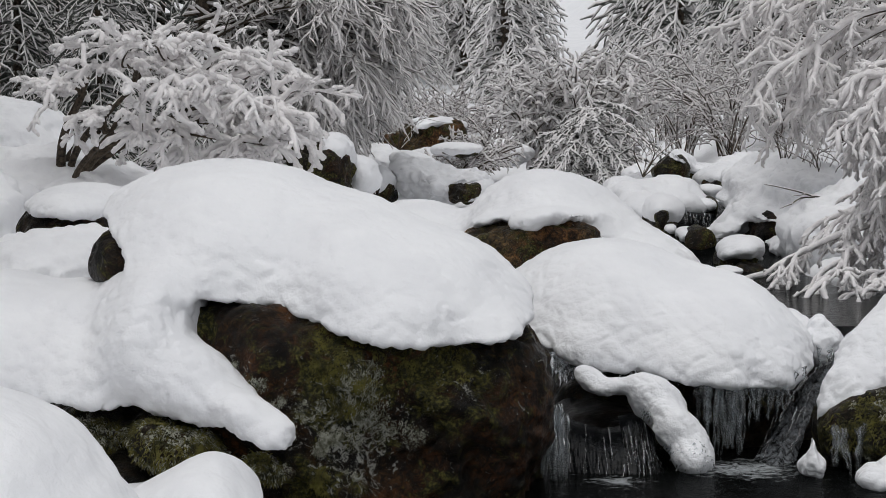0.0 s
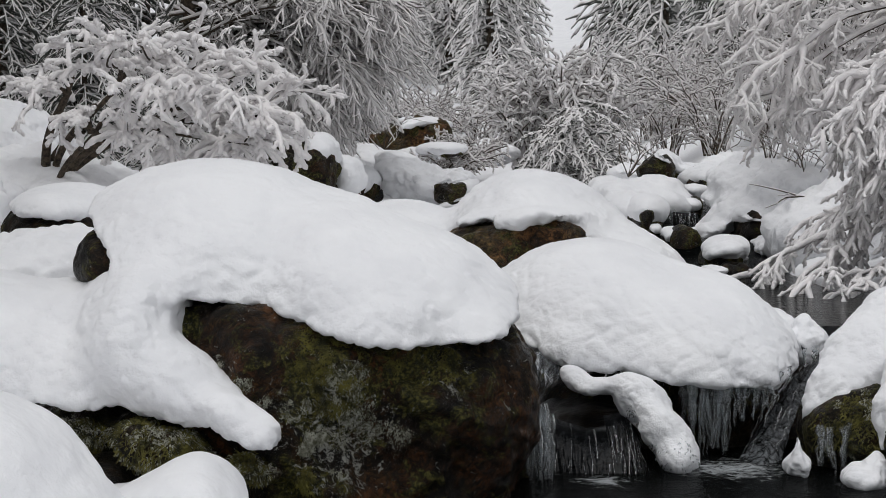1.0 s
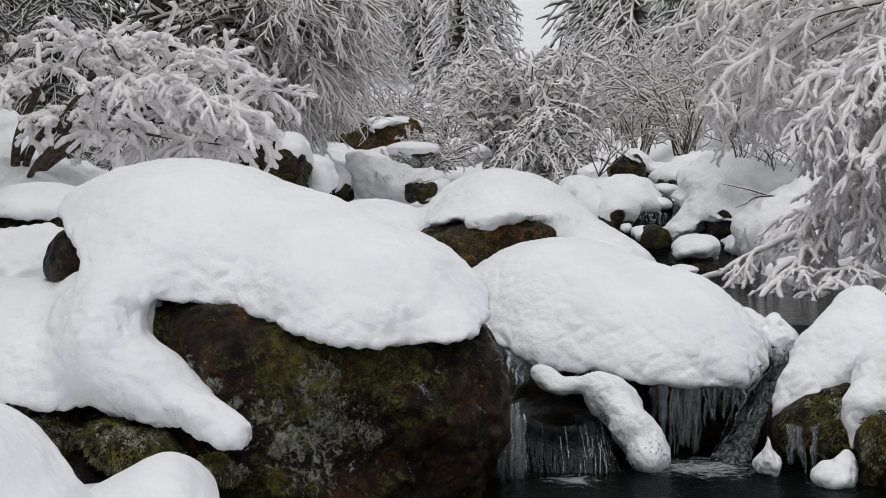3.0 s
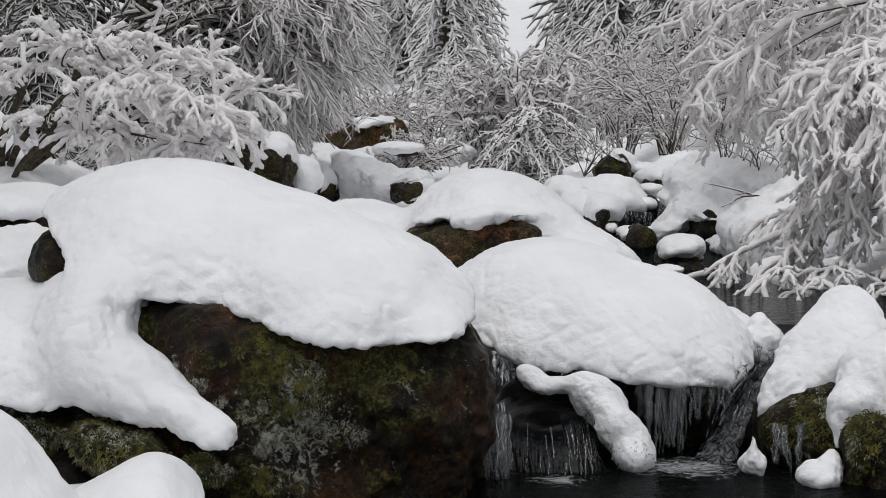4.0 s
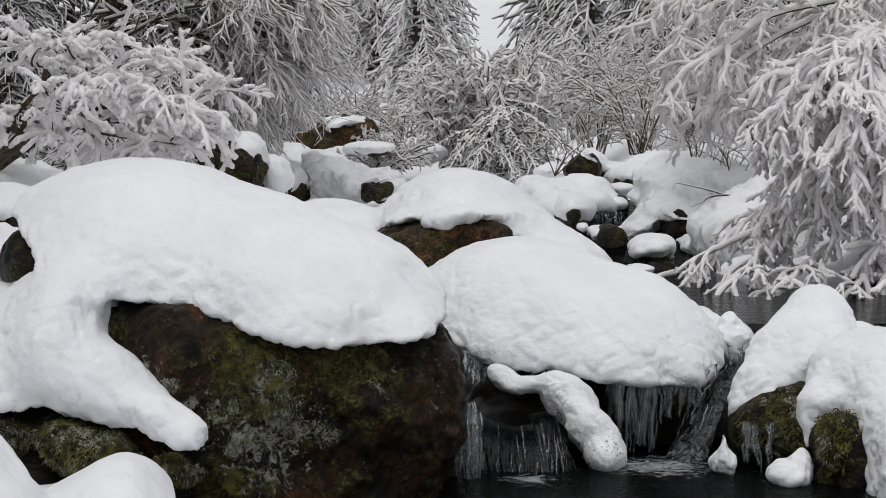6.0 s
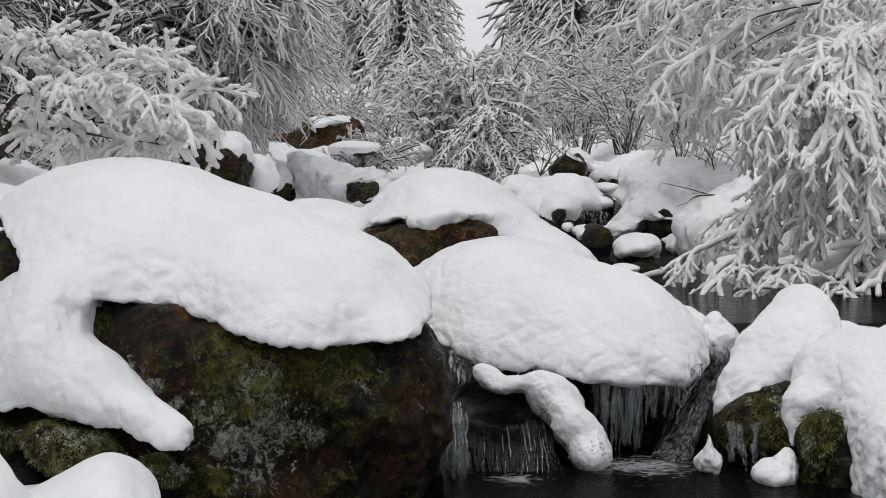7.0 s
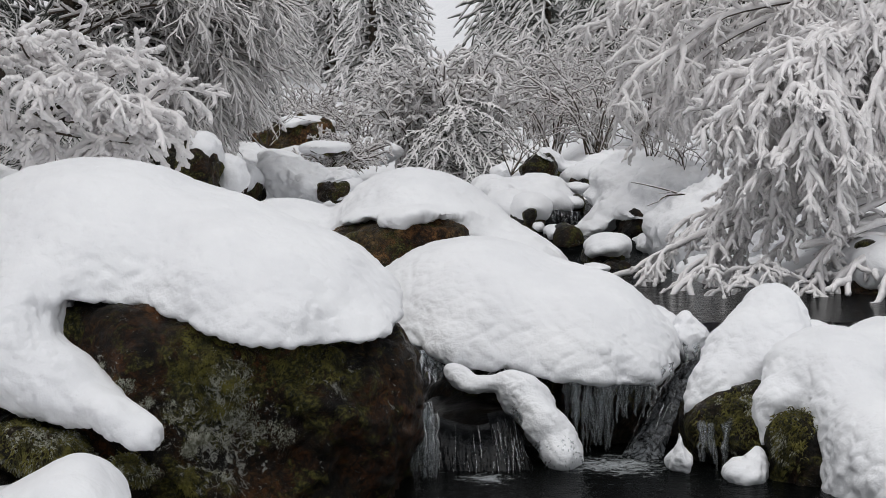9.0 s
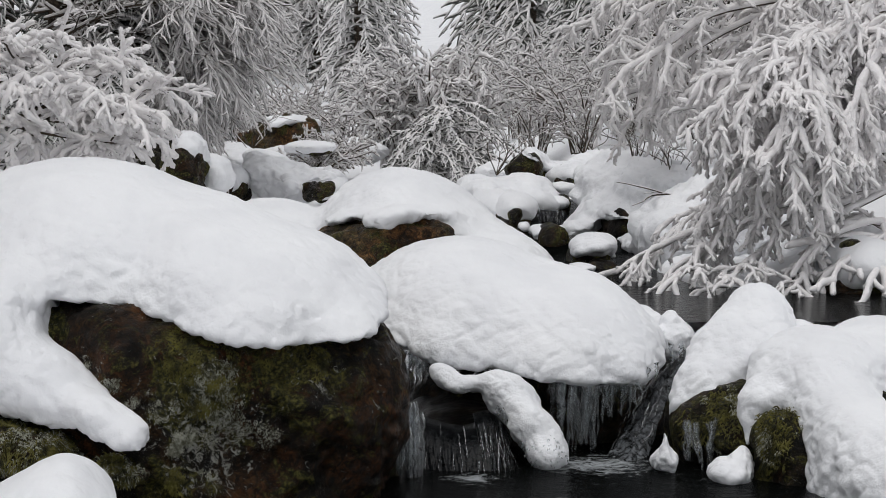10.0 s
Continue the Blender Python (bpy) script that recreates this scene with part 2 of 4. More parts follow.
def join(*shapes):
    verts, faces, base = [], [], 0
    for v, f in shapes:
        verts.append(np.asarray(v)), faces.append(np.asarray(f) + base)
        base += len(v)
    return np.concatenate(verts), np.concatenate(faces)


# ---- branches ----
def curve(points, n=14):
    """A smooth line through a few points."""
    p = np.array(points, float)
    p = np.vstack((2 * p[0] - p[1], p, 2 * p[-1] - p[-2]))
    out = []
    for u in np.linspace(0, len(points) - 1 - 1e-6, n):
        i, t = int(u), u - int(u)
        a, b, c, d = p[i:i + 4]
        out.append(0.5 * (2 * b + (c - a) * t + (2 * a - 5 * b + 4 * c - d) * t * t + (3 * b - a - 3 * c + d) * t ** 3))
    return np.array(out)


def unit(v):
    return v / (np.linalg.norm(v, axis=-1, keepdims=True) + 1e-9)


def sprout(parents, k, rng, s0=0.15, s1=1.0, angle=45, length=0.45, n=6, droop=0.0, wander=0.15, tilt=0.5, shrink=0.5):
    """k side shoots along each of the parents (m, n, 3), to either side in turn, sinking by droop."""
    m, np_, _ = parents.shape
    s = s0 + (s1 - s0) * (np.arange(k)[None] + rng.random((m, k))) / k
    u = s * (np_ - 1)
    i = np.minimum(u.astype(int), np_ - 2)
    t = (u - i)[..., None]
    row = np.arange(m)[:, None]
    a, b = parents[row, i], parents[row, i + 1]
    pos, tan = (a + (b - a) * t).reshape(-1, 3), unit(b - a).reshape(-1, 3)
    span = np.linalg.norm(np.diff(parents, axis=1), axis=-1).sum(1)
    size = (span[:, None] * length * (1 - shrink * s) * (0.6 + 0.8 * rng.random((m, k)))).reshape(-1)
    side = unit(np.cross(tan, np.array((0, 0, 1.0)) + 0.2 * rng.normal(size=tan.shape)))
    other = np.cross(side, tan)
    sign = np.where((np.arange(k)[None] + rng.integers(0, 2, (m, 1))) % 2, 1.0, -1.0).reshape(-1)
    phi = rng.normal(0, tilt, len(tan))
    out = side * (sign * np.cos(phi))[:, None] + other * np.sin(phi)[:, None]
    ang = radians(angle) * (0.75 + 0.5 * rng.random(len(tan)))
    d = unit(tan * np.cos(ang)[:, None] + out * np.sin(ang)[:, None])
    line = [pos]
    for _ in range(n - 1):
        line.append(line[-1] + d * (size / (n - 1))[:, None])
        d = unit(d + np.array((0, 0, -droop)) + wander * rng.normal(size=d.shape))
    return np.stack(line, 1)


def tubes(lines, radius, sides=5, tip=0.35, lift=0.0, lump=0.0, rng=None, flat=1.0):
    """Tapered tubes along lines (m, n, 3); lift raises them by that share of the radius, lump makes them uneven."""
    m, n, _ = lines.shape
    taper = np.linspace(1, tip, n)[None] * np.ones((m, 1)) * np.reshape(radius, (-1, 1))
    if lump:
        taper = taper * (1 + lump * rng.normal(size=(m, n)).clip(-1.5, 1.5))
    tan = unit(np.gradient(lines, axis=1))
    ref = np.where(abs(tan.mean(1, keepdims=True)[..., 2:]) > 0.8, np.array((1.0, 0, 0)), np.array((0, 0, 1.0)))
    n1 = unit(np.cross(tan, ref))
    n2 = np.cross(n1, tan)
    mid = lines.copy()
    mid[..., 2] += lift * taper
    end = mid[:, -1:] + tan[:, -1:] * taper[:, -1:, None] * 0.8
    mid = np.concatenate((mid, end), 1)
    n1, n2 = np.concatenate((n1, n1[:, -1:]), 1), np.concatenate((n2, n2[:, -1:]), 1)
    taper = np.concatenate((taper, taper[:, -1:] * 0.15), 1)
    n += 1
    ang = np.arange(sides) * 2 * np.pi / sides
    ring = n1[:, :, None] * np.cos(ang)[:, None] * flat + n2[:, :, None] * np.sin(ang)[:, None]
    v = mid[:, :, None] + ring * taper[:, :, None, None]
    base = (np.arange(m)[:, None, None] * n + np.arange(n - 1)[None, :, None]) * sides
    j, j2 = np.arange(sides), (np.arange(sides) + 1) % sides
    f = np.stack((base + j, base + j2, base + j2 + sides, base + j + sides), -1)
    return v.reshape(-1, 3), f.reshape(-1, 4)


# ---- ground and water ----
def stream_middle(y):
    return np.interp(y, (0, 7, 9, 10.5, 11.4, 13, 14.5, 16, 20, 30, 60), (0.6, 0.7, 1.5, 1.7, 1.45, 1.3, 1.4, 1.35, 0.5, 0.0, 0.3))


def ease(t):
    t = np.clip(t, 0, 1)
    return t * t * (3 - 2 * t)


def ground_height(x, y):
    low = np.interp(y, (-40, 5, 8.6, 9.6, 13, 15, 18, 26, 45, 80, 160, 400, 1500), (-0.6, -0.5, -0.35, 0.15, 0.28, 0.46, 0.55, 0.95, 2.2, 5.0, 10.0, 45, 220))
    off = abs(x - stream_middle(y))
    off = np.where(x < stream_middle(y), off * np.interp(y, (11, 12.5, 22, 30), (1, 0.5, 0.6, 1)), off)
    rise = np.interp(y, (6, 10, 12, 14, 20), (0.2, 0.25, 0.38, 0.5, 0.6))
    width = np.interp(y, (6, 8, 11.2, 11.8, 18, 60), (1.2, 1.2, 1.2, 0.22, 1.4, 1.6))
    bank = rise * ease((off - width) / 1.3)
    hill = 0.30 * np.maximum(off - 4.0, 0) ** 1.05 * np.interp(y, (8, 14, 60), (0.2, 1, 1.3))
    hill = np.minimum(hill, 60)
    p = np.stack((x, y, 0 * x), -1).reshape(-1, 3)
    rough = (0.09 * fbm(p, 1.7, 3, 5) + 0.035 * fbm(p, 0.35, 2, 9)).reshape(x.shape)
    z = low + bank + hill + rough * np.clip((off - 0.2) / 0.8, 0.2, 1) * np.interp(y, (5, 9, 12), (0.3, 0.4, 1))
    pool = ease((y - 9.0) / 0.3) * ease((11.5 - y) / 0.35) * ease((x - 0.5) / 0.3) * ease((4.2 - x) / 0.5)
    z = z + (np.minimum(z, 0.15) - z) * pool
    bend = 0.35 * np.sin(1.3 * y) + 0.15 * np.sin(3.1 * y + 1)
    near = ease((7.4 - y) / 0.8) * ease((0.1 + bend * ease((6.5 - y) / 1) - x) / 0.7) + ease((8.2 - y) / 0.8) * ease((x - 1.6 - bend * ease((6.5 - y) / 1)) / 0.7) + ease((3.2 + 0.3 * np.sin(1.5 * x + 1) - y) / 0.9)
    shelf = np.interp(y, (1, 3, 5.2, 6.5, 8), (0.32, 0.36, 0.27, 0.14, 0.0)) + np.interp(y, (3, 6), (1.2, 0.4)) * rough
    z = z + (np.maximum(z, shelf) - z) * np.clip(near, 0, 1)
    side = ease((9.6 - y) / 0.5) * ease((y - 6.5) / 0.5) * (ease((x - 2.4) / 0.6) + ease((-0.7 - x) / 0.4))
    return z + (np.maximum(z, 0.09 + 0.5 * rough) - z) * side


def sheet(xs, ys, height):
    x, y = np.meshgrid(xs, ys, indexing="ij")
    v = np.stack((x, y, height(x, y)), -1).reshape(-1, 3)
    i = (np.arange(len(xs) - 1)[:, None] * len(ys) + np.arange(len(ys) - 1)).reshape(-1)
    return v, np.stack((i, i + len(ys), i + len(ys) + 1, i + 1), 1)


gx = np.sinh(np.linspace(-1, 1, 231) * 6.2) / np.sinh(6.2) * 900
gy = np.concatenate((np.linspace(-300, -8, 20), np.arange(-7, 0.5, 0.5), np.arange(0.6, 40, 0.12), 40 + np.geomspace(0.3, 1400, 70)))
ground = tagged(mesh_object("ground", *sheet(gx, gy, ground_height), GROUND_SNOW), "deep fresh snow over the banks of a ravine", "snow", kind="structure")


def flat(z):
    return lambda x, y: z + 0 * x


# its unseen near stretch is added to cut snow light on the rocks
lower_pool = tagged(mesh_object("water_lower_pool", *sheet(np.linspace(-1.2, 3.4, 40), np.linspace(1.4, 9.0, 40), flat(0.0)), WATER), "dark rippled pool below the small falls", "water", kind="structure")
upper_pool = tagged(mesh_object("water_upper_pool", *sheet(np.linspace(0.6, 4.5, 40), np.linspace(9.65, 11.6, 40), flat(0.43)), WATER), "dark still pool above the falls", "water", kind="structure")


def brook(x, y):
    return np.interp(y, (11.4, 13, 13.9, 14.1, 15.2, 15.4, 16, 16.3, 19, 26), (0.43, 0.45, 0.47, 0.54, 0.56, 0.63, 0.65, 0.70, 0.78, 1.1)) + 0 * x


bv, bf = sheet(np.linspace(-0.4, 0.4, 24), np.linspace(11.4, 17.6, 120), brook)
bv[:, 0] += stream_middle(bv[:, 1])
tagged(mesh_object("water_brook", bv, bf, WATER), "dark brook running between snowy stones", "water", kind="structure")

# ---- boulders ----
SNOW_LUMPS = ((0.30, 0.012, 2), (0.11, 0.009, 2), (0.055, 0.012, 2))
ROCK_LUMPS = ((0.5, 0.05, 3), (0.12, 0.018, 3))


def boulder(label, base, stone, cap, mat=ROCK, step=0.014, lumps=SNOW_LUMPS, stone_lumps=ROCK_LUMPS, seed=1, group="boulders in the brook"):
    ob = thing("boulder", base, label, "boulder", group)
    if stone:
        part("stone", skin(stone, 1.35 * step, stone_lumps, seed), mat, ob, "wet dark stone with moss")
    if cap:
        part("snow_cap", skin(cap, step, lumps, seed + 5, 0.3), SNOW, ob, "thick smooth cap of fresh snow")
    return ob


# main boulder, with the drift beside it and its tongue of snow over the low mossy rock
LEFT_LUMPS = ((0.30, 0.012, 2), (0.08, 0.008, 2))
cap = body([(-1.116, 8.2, 0.664, 0.703, 0.82, 0.571, 2), (-0.449, 8, 0.551, 0.547, 0.8, 0.464, 11), (-0.077, 7.9, 0.546, 0.188, 0.6, 0.21, 10), (-0.647, 8.1, 0.794, 0.296, 0.7, 0.303, 22)],
    k=0.10, cuts=[((-1.423, 7.6, 0.903), (-0.42, 0.2, -1)), ((-0.684, 7.3, 0.645), (-0.17, 0.2, -1)), ((-0.366, 7.3, 0.588), (-0.02, 0.2, -1)), ((0.052, 7.4, 0.605), (0.6, 0.2, -1))], cut_k=0.035)
drift = body([(-1.616, 7.85, 0.33, 0.404, 0.62, 0.458, 0), (-1.988, 7.85, 0.341, 0.447, 0.62, 0.479, 0), (-1.418, 7.95, 0.458, 0.194, 0.7, 0.41, 10), (-1.359, 8, 0.627, 0.174, 0.7, 0.26, 5), (-1.278, 7.55, 0.688, 0.123, 0.3, 0.16, 15), (-1.134, 7.3, 0.432, 0.297, 0.22, 0.154, 36), (-0.888, 7.08, 0.344, 0.138, 0.13, 0.084, 40), (-0.8, 7, 0.299, 0.047, 0.09, 0.061, 20)],
    k=0.10, cuts=[((-1.345, 7.2, 0.35), (-0.06, 0.2, -1))], cut_k=0.035)
main_stone = skin(body([(-0.632, 8.05, 0.23, 0.717, 0.8, 0.513, 7, 3.4), (-0.215, 8.0, 0.36, 0.29, 0.72, 0.34, 14, 2.6), (-0.62, 7.62, 0.02, 0.42, 0.42, 0.32, 10, 2.4)],
    chains=[[((-0.761, 7.45, 0.303), 0.10), ((-0.535, 7.42, 0.273), 0.11), ((-0.335, 7.46, 0.188), 0.09)], [((-1.081, 7.5, 0.594), 0.05), ((-0.921, 7.44, 0.499), 0.06), ((-0.79, 7.44, 0.397), 0.05)], [((-0.638, 7.46, 0.598), 0.06), ((-0.595, 7.42, 0.399), 0.07)], [((-1.136, 7.5, 0.639), 0.035), ((-0.986, 7.48, 0.617), 0.045), ((-0.74, 7.46, 0.574), 0.045)]], k=0.07), 0.0125, ((0.5, 0.04, 3), (0.17, 0.030, 4), (0.06, 0.012, 3)), 1)
main = thing("boulder", (-0.491, 8.0, -0.121), "large brown mossy boulder under a thick snow cap", "boulder", "boulders in the brook")
part("stone", main_stone, ROCK_MAIN, main, "wet brown stone with moss and frozen lichen")
part("snow_cap", skin(merge(cap, drift, k=0.07), 0.013, SNOW_LUMPS, 6, 0.3), SNOW, main, "thick snow cap running into a drift with a tongue")


def tufts(shape, places, count, length, radius, seed, hang=0.8, clump=-9):
    """Short hanging shoots that stand on a mesh round some places (point, reach)."""
    rng = np.random.default_rng(seed)
    v, f = shape
    mid = v[f].mean(1)
    nrm = unit(np.cross(v[f[:, 2]] - v[f[:, 0]], v[f[:, 3]] - v[f[:, 1]]))
    lines = []
    for at, reach in places:
        d = np.linalg.norm(mid - np.array(at), axis=1) + 0.35 * reach * fbm(mid, 0.12, 2, seed)
        pick = np.flatnonzero((d < reach) & (fbm(mid, 0.05, 2, seed + 3) > clump))
        if len(pick):
            lines.append(rng.choice(pick, int(count * reach * reach * 100)))
    if not lines:
        return None
    pick = np.concatenate(lines)
    p = mid[pick] + 0.006 * rng.normal(size=(len(pick), 3))
    d = unit(nrm[pick] + 0.5 * rng.normal(size=p.shape))
    size = length * (0.5 + rng.random(len(pick)))
    line = [p]
    for _ in range(3):
        line.append(line[-1] + d * (size / 3)[:, None])
        d = unit(d + np.array((0, 0, -hang)) + 0.25 * rng.normal(size=p.shape))
    return tubes(np.stack(line, 1), radius * (0.6 + 0.8 * rng.random(len(pick))), 3, 0.5)


def add_tufts(name, shape, places, count, length, radius, seed, mat, parent, label, clump=-9):
    t = tufts(shape, places, count, length, radius, seed, 0.8, clump)
    if t:
        tagged(part(name, t, mat, parent, label), kind="stuff")


F1 = [((-0.641, 7.3, 0.592), 0.085), ((-0.593, 7.27, 0.52), 0.10), ((-0.602, 7.25, 0.422), 0.09), ((-0.522, 7.25, 0.442), 0.06), ((-0.187, 7.3, 0.536), 0.07), ((-0.088, 7.3, 0.596), 0.06), ((-1.125, 7.35, 0.691), 0.05), ((-0.366, 7.3, 0.536), 0.05), ((-0.485, 7.3, 0.576), 0.05), ((-0.707, 7.1, 0.149), 0.10), ((-0.441, 7.2, 0.231), 0.07)]
add_tufts("moss", main_stone, F1, 1250, 0.010, 0.0019, 3, MOSS, main, "olive green moss", -0.1)
add_tufts("lichen", main_stone, [((-0.562, 7.25, 0.502), 0.09), ((-0.581, 7.24, 0.394), 0.09), ((-0.967, 7.33, 0.516), 0.05), ((-0.904, 7.3, 0.466), 0.06), ((-0.845, 7.3, 0.416), 0.05), ((-0.167, 7.28, 0.528), 0.07), ((-0.058, 7.3, 0.516), 0.05), ((-0.591, 7.1, 0.189), 0.14), ((-0.474, 7.1, 0.149), 0.10), ((-0.692, 7.15, 0.259), 0.08), ((-0.323, 7.2, 0.251), 0.05)], 900, 0.006, 0.0017, 4, FROST, main, "frosted grey lichen", 0.2)
add_tufts("rime", main_stone, [((-0.671, 7.25, 0.333), 0.11), ((-0.523, 7.25, 0.313), 0.11), ((-0.385, 7.27, 0.27), 0.07), ((-0.736, 7.2, 0.291), 0.07)], 1100, 0.005, 0.0018, 44, FROST, main, "white rime on a ledge", 0.0)
low_stone = skin(body([(-1.545, 7.6, 0.249, 0.196, 0.4, 0.095, 4), (-1.171, 7.4, 0.227, 0.211, 0.32, 0.088, 12), (-0.855, 7.12, 0.181, 0.085, 0.13, 0.05, 10)], k=0.05), 0.012, ((0.3, 0.05, 3), (0.1, 0.03, 3)), 12)
low_rock = thing("boulder", (-1.264, 7.4, 0.035), "low mossy rock under a hanging snow drift", "boulder", "boulders in the brook")
part("stone", low_stone, ROCK, low_rock, "dark stone overgrown with moss")
# two dark stones added so that the shaded gap reads black
part("front_stone", skin(body([(-1.343, 7.3, 0.102, 0.123, 0.2, 0.095, 0)]), 0.02, ROCK_LUMPS, 16), ROCK_DARK, low_rock, "black wet stone filling the shaded gap at the foot")
part("back_stone", skin(body([(-1.515, 8.1, 0.084, 0.505, 0.25, 0.264, 0)]), 0.02, ROCK_LUMPS, 15), ROCK_DARK, low_rock, "black wet stone filling the shaded hollow")
MOSSY = [((-1.497, 7.22, 0.327), 0.18), ((-1.405, 7.25, 0.283), 0.14), ((-1.201, 7.1, 0.296), 0.16), ((-1.082, 7.08, 0.27), 0.18), ((-0.966, 7.08, 0.241), 0.13), ((-0.84, 6.99, 0.208), 0.12), ((-1.296, 7.2, 0.32), 0.14), ((-1.007, 7.1, 0.29), 0.12)]
add_tufts("moss", low_stone, MOSSY, 430, 0.020, 0.0025, 5, MOSS, low_rock, "long olive moss", -0.3)
add_tufts("lichen", low_stone, MOSSY, 280, 0.014, 0.0025, 6, FROST, low_rock, "frosted tips of moss", -0.1)
tagged(mesh_object("snow_mound", *skin(body([(-1.509, 5.9, 0.314, 0.365, 0.5, 0.301, 24), (-1.301, 5.9, 0.199, 0.208, 0.4, 0.16, 0)], k=0.1), 0.010, LEFT_LUMPS, 3, 0.5), SNOW), "rounded mound of fresh snow beside the mossy rock", "snow mound", "low snow mounds")
tagged(mesh_object("snow_mound", *skin(body([(-0.955, 6.5, 0.139, 0.155, 0.4, 0.197, 0), (-1.076, 6.5, 0.076, 0.211, 0.4, 0.173, 0)], k=0.1), 0.010, LEFT_LUMPS, 4, 0.5), SNOW), "small peaked mound of fresh snow", "snow mound", "low snow mounds")

# rocks behind on the left
boulder("dark rock showing beneath the snow cap", (-1.532, 8.0, 0.715), body([(-1.472, 7.86, 0.834, 0.111, 0.25, 0.09, 25, 3.2)], k=0.05), None, ROCK_DARK, seed=21)
boulder("snow-covered rock under a flat snow cap", (-2.141, 9.8, 0.772), body([(-2.135, 9.9, 0.82, 0.228, 0.4, 0.161, 0) + (3.0,)], k=0.05), body([(-2.052, 9.9, 0.954, 0.282, 0.5, 0.126, 0)], cuts=[((-2.073, 9.5, 0.921), (0, 0.1, -1))], k=0.05), ROCK_DARK, seed=23)
tagged(mesh_object("snow_drift", *skin(body([(-2.113, 9.2, 0.611, 0.549, 0.6, 0.274, -14), (-2.568, 9.6, 0.681, 0.364, 0.6, 0.156, 0)], k=0.12), 0.016, SNOW_LUMPS, 8), SNOW), "smooth snow between the rocks", "snow drift")

# second boulder
second = boulder("broad boulder by the falls under a heavy snow cap", (0.669, 9.2, -0.096),
    body([(0.637, 9.3, 0.08, 0.517, 0.6, 0.303, 0) + (3.0,), (0.924, 9.25, 0.163, 0.301, 0.55, 0.226, 0)], k=0.1),
    body([(0.408, 9.3, 0.296, 0.605, 0.8, 0.56, 2), (0.818, 9.2, 0.258, 0.479, 0.78, 0.479, 10), (1.069, 9.2, 0.308, 0.2, 0.6, 0.212, 25), (1.337, 9.9, 0.401, 0.107, 0.25, 0.054, 20)], k=0.10,
         chains=[[((0.791, 8.58, 0.354), 0.042), ((0.883, 8.56, 0.319), 0.036)], [((0.622, 8.58, 0.383), 0.035), ((0.703, 8.57, 0.37), 0.03)], [((1.037, 8.62, 0.342), 0.04), ((1.11, 8.64, 0.323), 0.03)], [((0.271, 8.58, 0.425), 0.035), ((0.412, 8.58, 0.401), 0.03)]],
         cuts=[((0.624, 8.6, 0.348), (-0.13, 0.22, -1))], cut_k=0.05), ROCK_DARK, step=0.012, seed=31)
tongue = skin(body([(0.303, 8.47, 0.331, 0.073, 0.06, 0.039, 28), (0.409, 8.42, 0.305, 0.114, 0.07, 0.034, -6), (0.567, 8.38, 0.25, 0.136, 0.1, 0.095, 45), (0.661, 8.28, 0.127, 0.175, 0.11, 0.09, 53), (0.7, 8.2, 0.054, 0.076, 0.1, 0.067, 40)], k=0.035), 0.0075, ((0.12, 0.012, 2), (0.05, 0.005, 2), (0.03, 0.0045, 2)), 5, 0.45)
spill = thing("snow_tongue", (0.558, 8.3, 0.188), "icy tongue of snow hanging beside the falls", "snow")
part("snow_body", tongue, SNOW, spill)

# boulder behind in the middle
boulder("brown mossy boulder under a domed snow cap", (0.053, 12.2, 0.516),
    body([(0.085, 12.0, 0.650, 0.423, 0.62, 0.172, -5) + (3.6,)], k=0.1),
    body([(0.17, 12.25, 0.74, 0.458, 0.6, 0.345, 0), (-0.08, 12.3, 0.66, 0.3, 0.5, 0.233, -30), (0.5, 12.2, 0.683, 0.364, 0.55, 0.232, 33), (0.802, 12.0, 0.531, 0.293, 0.5, 0.195, 25), (-0.557, 12.5, 0.665, 0.407, 0.55, 0.224, 4), (0.044, 11.5, 0.815, 0.069, 0.12, 0.037, -12), (0.138, 11.52, 0.845, 0.069, 0.12, 0.025, -22), (0.277, 11.6, 0.845, 0.082, 0.12, 0.019, 0), (-0.156, 11.72, 0.813, 0.108, 0.15, 0.038, -18)], k=0.09), ROCK_BROWN, step=0.015, seed=41, lumps=((0.25, 0.02, 2), (0.09, 0.016, 3), (0.045, 0.010, 2)), stone_lumps=((0.3, 0.045, 3), (0.1, 0.02, 3)))

# rocks on the right
right_stone = skin(body([(1.443, 8.5, 0.018, 0.18, 0.3, 0.23, 0) + (3.0,), (1.491, 8.45, 0.166, 0.096, 0.32, 0.137, 0), (1.414, 8.4, 0.127, 0.114, 0.3, 0.091, 0)], k=0.1), 0.013, ((0.3, 0.06, 3), (0.1, 0.02, 3)), 51)
right_rock = thing("boulder", (1.422, 8.3, -0.063), "mossy rock beside the falls under a peaked snow cap", "boulder", "boulders in the brook")
part("stone", right_stone, ROCK, right_rock, "dark mossy stone")
part("snow_cap", skin(body([(1.66, 8.75, 0.362, 0.147, 0.35, 0.237, 0)], chains=[[((1.634, 8.75, 0.554), 0.135), ((1.496, 8.6, 0.39), 0.140), ((1.374, 8.45, 0.273), 0.108), ((1.295, 8.38, 0.195), 0.068)]], k=0.10, cuts=[((1.257, 8.2, 0.167), (0.24, 0.2, -1))], cut_k=0.03), 0.0115, SNOW_LUMPS, 52, 0.35), SNOW, right_rock, "peaked cap of fresh snow")
bank_stone = skin(body([(1.599, 8.05, 0.003, 0.127, 0.3, 0.24, 0) + (3.0,), (1.972, 8.2, 0.282, 0.089, 0.2, 0.044, 0)], k=0.1), 0.013, ((0.3, 0.06, 3), (0.1, 0.02, 3)), 53)
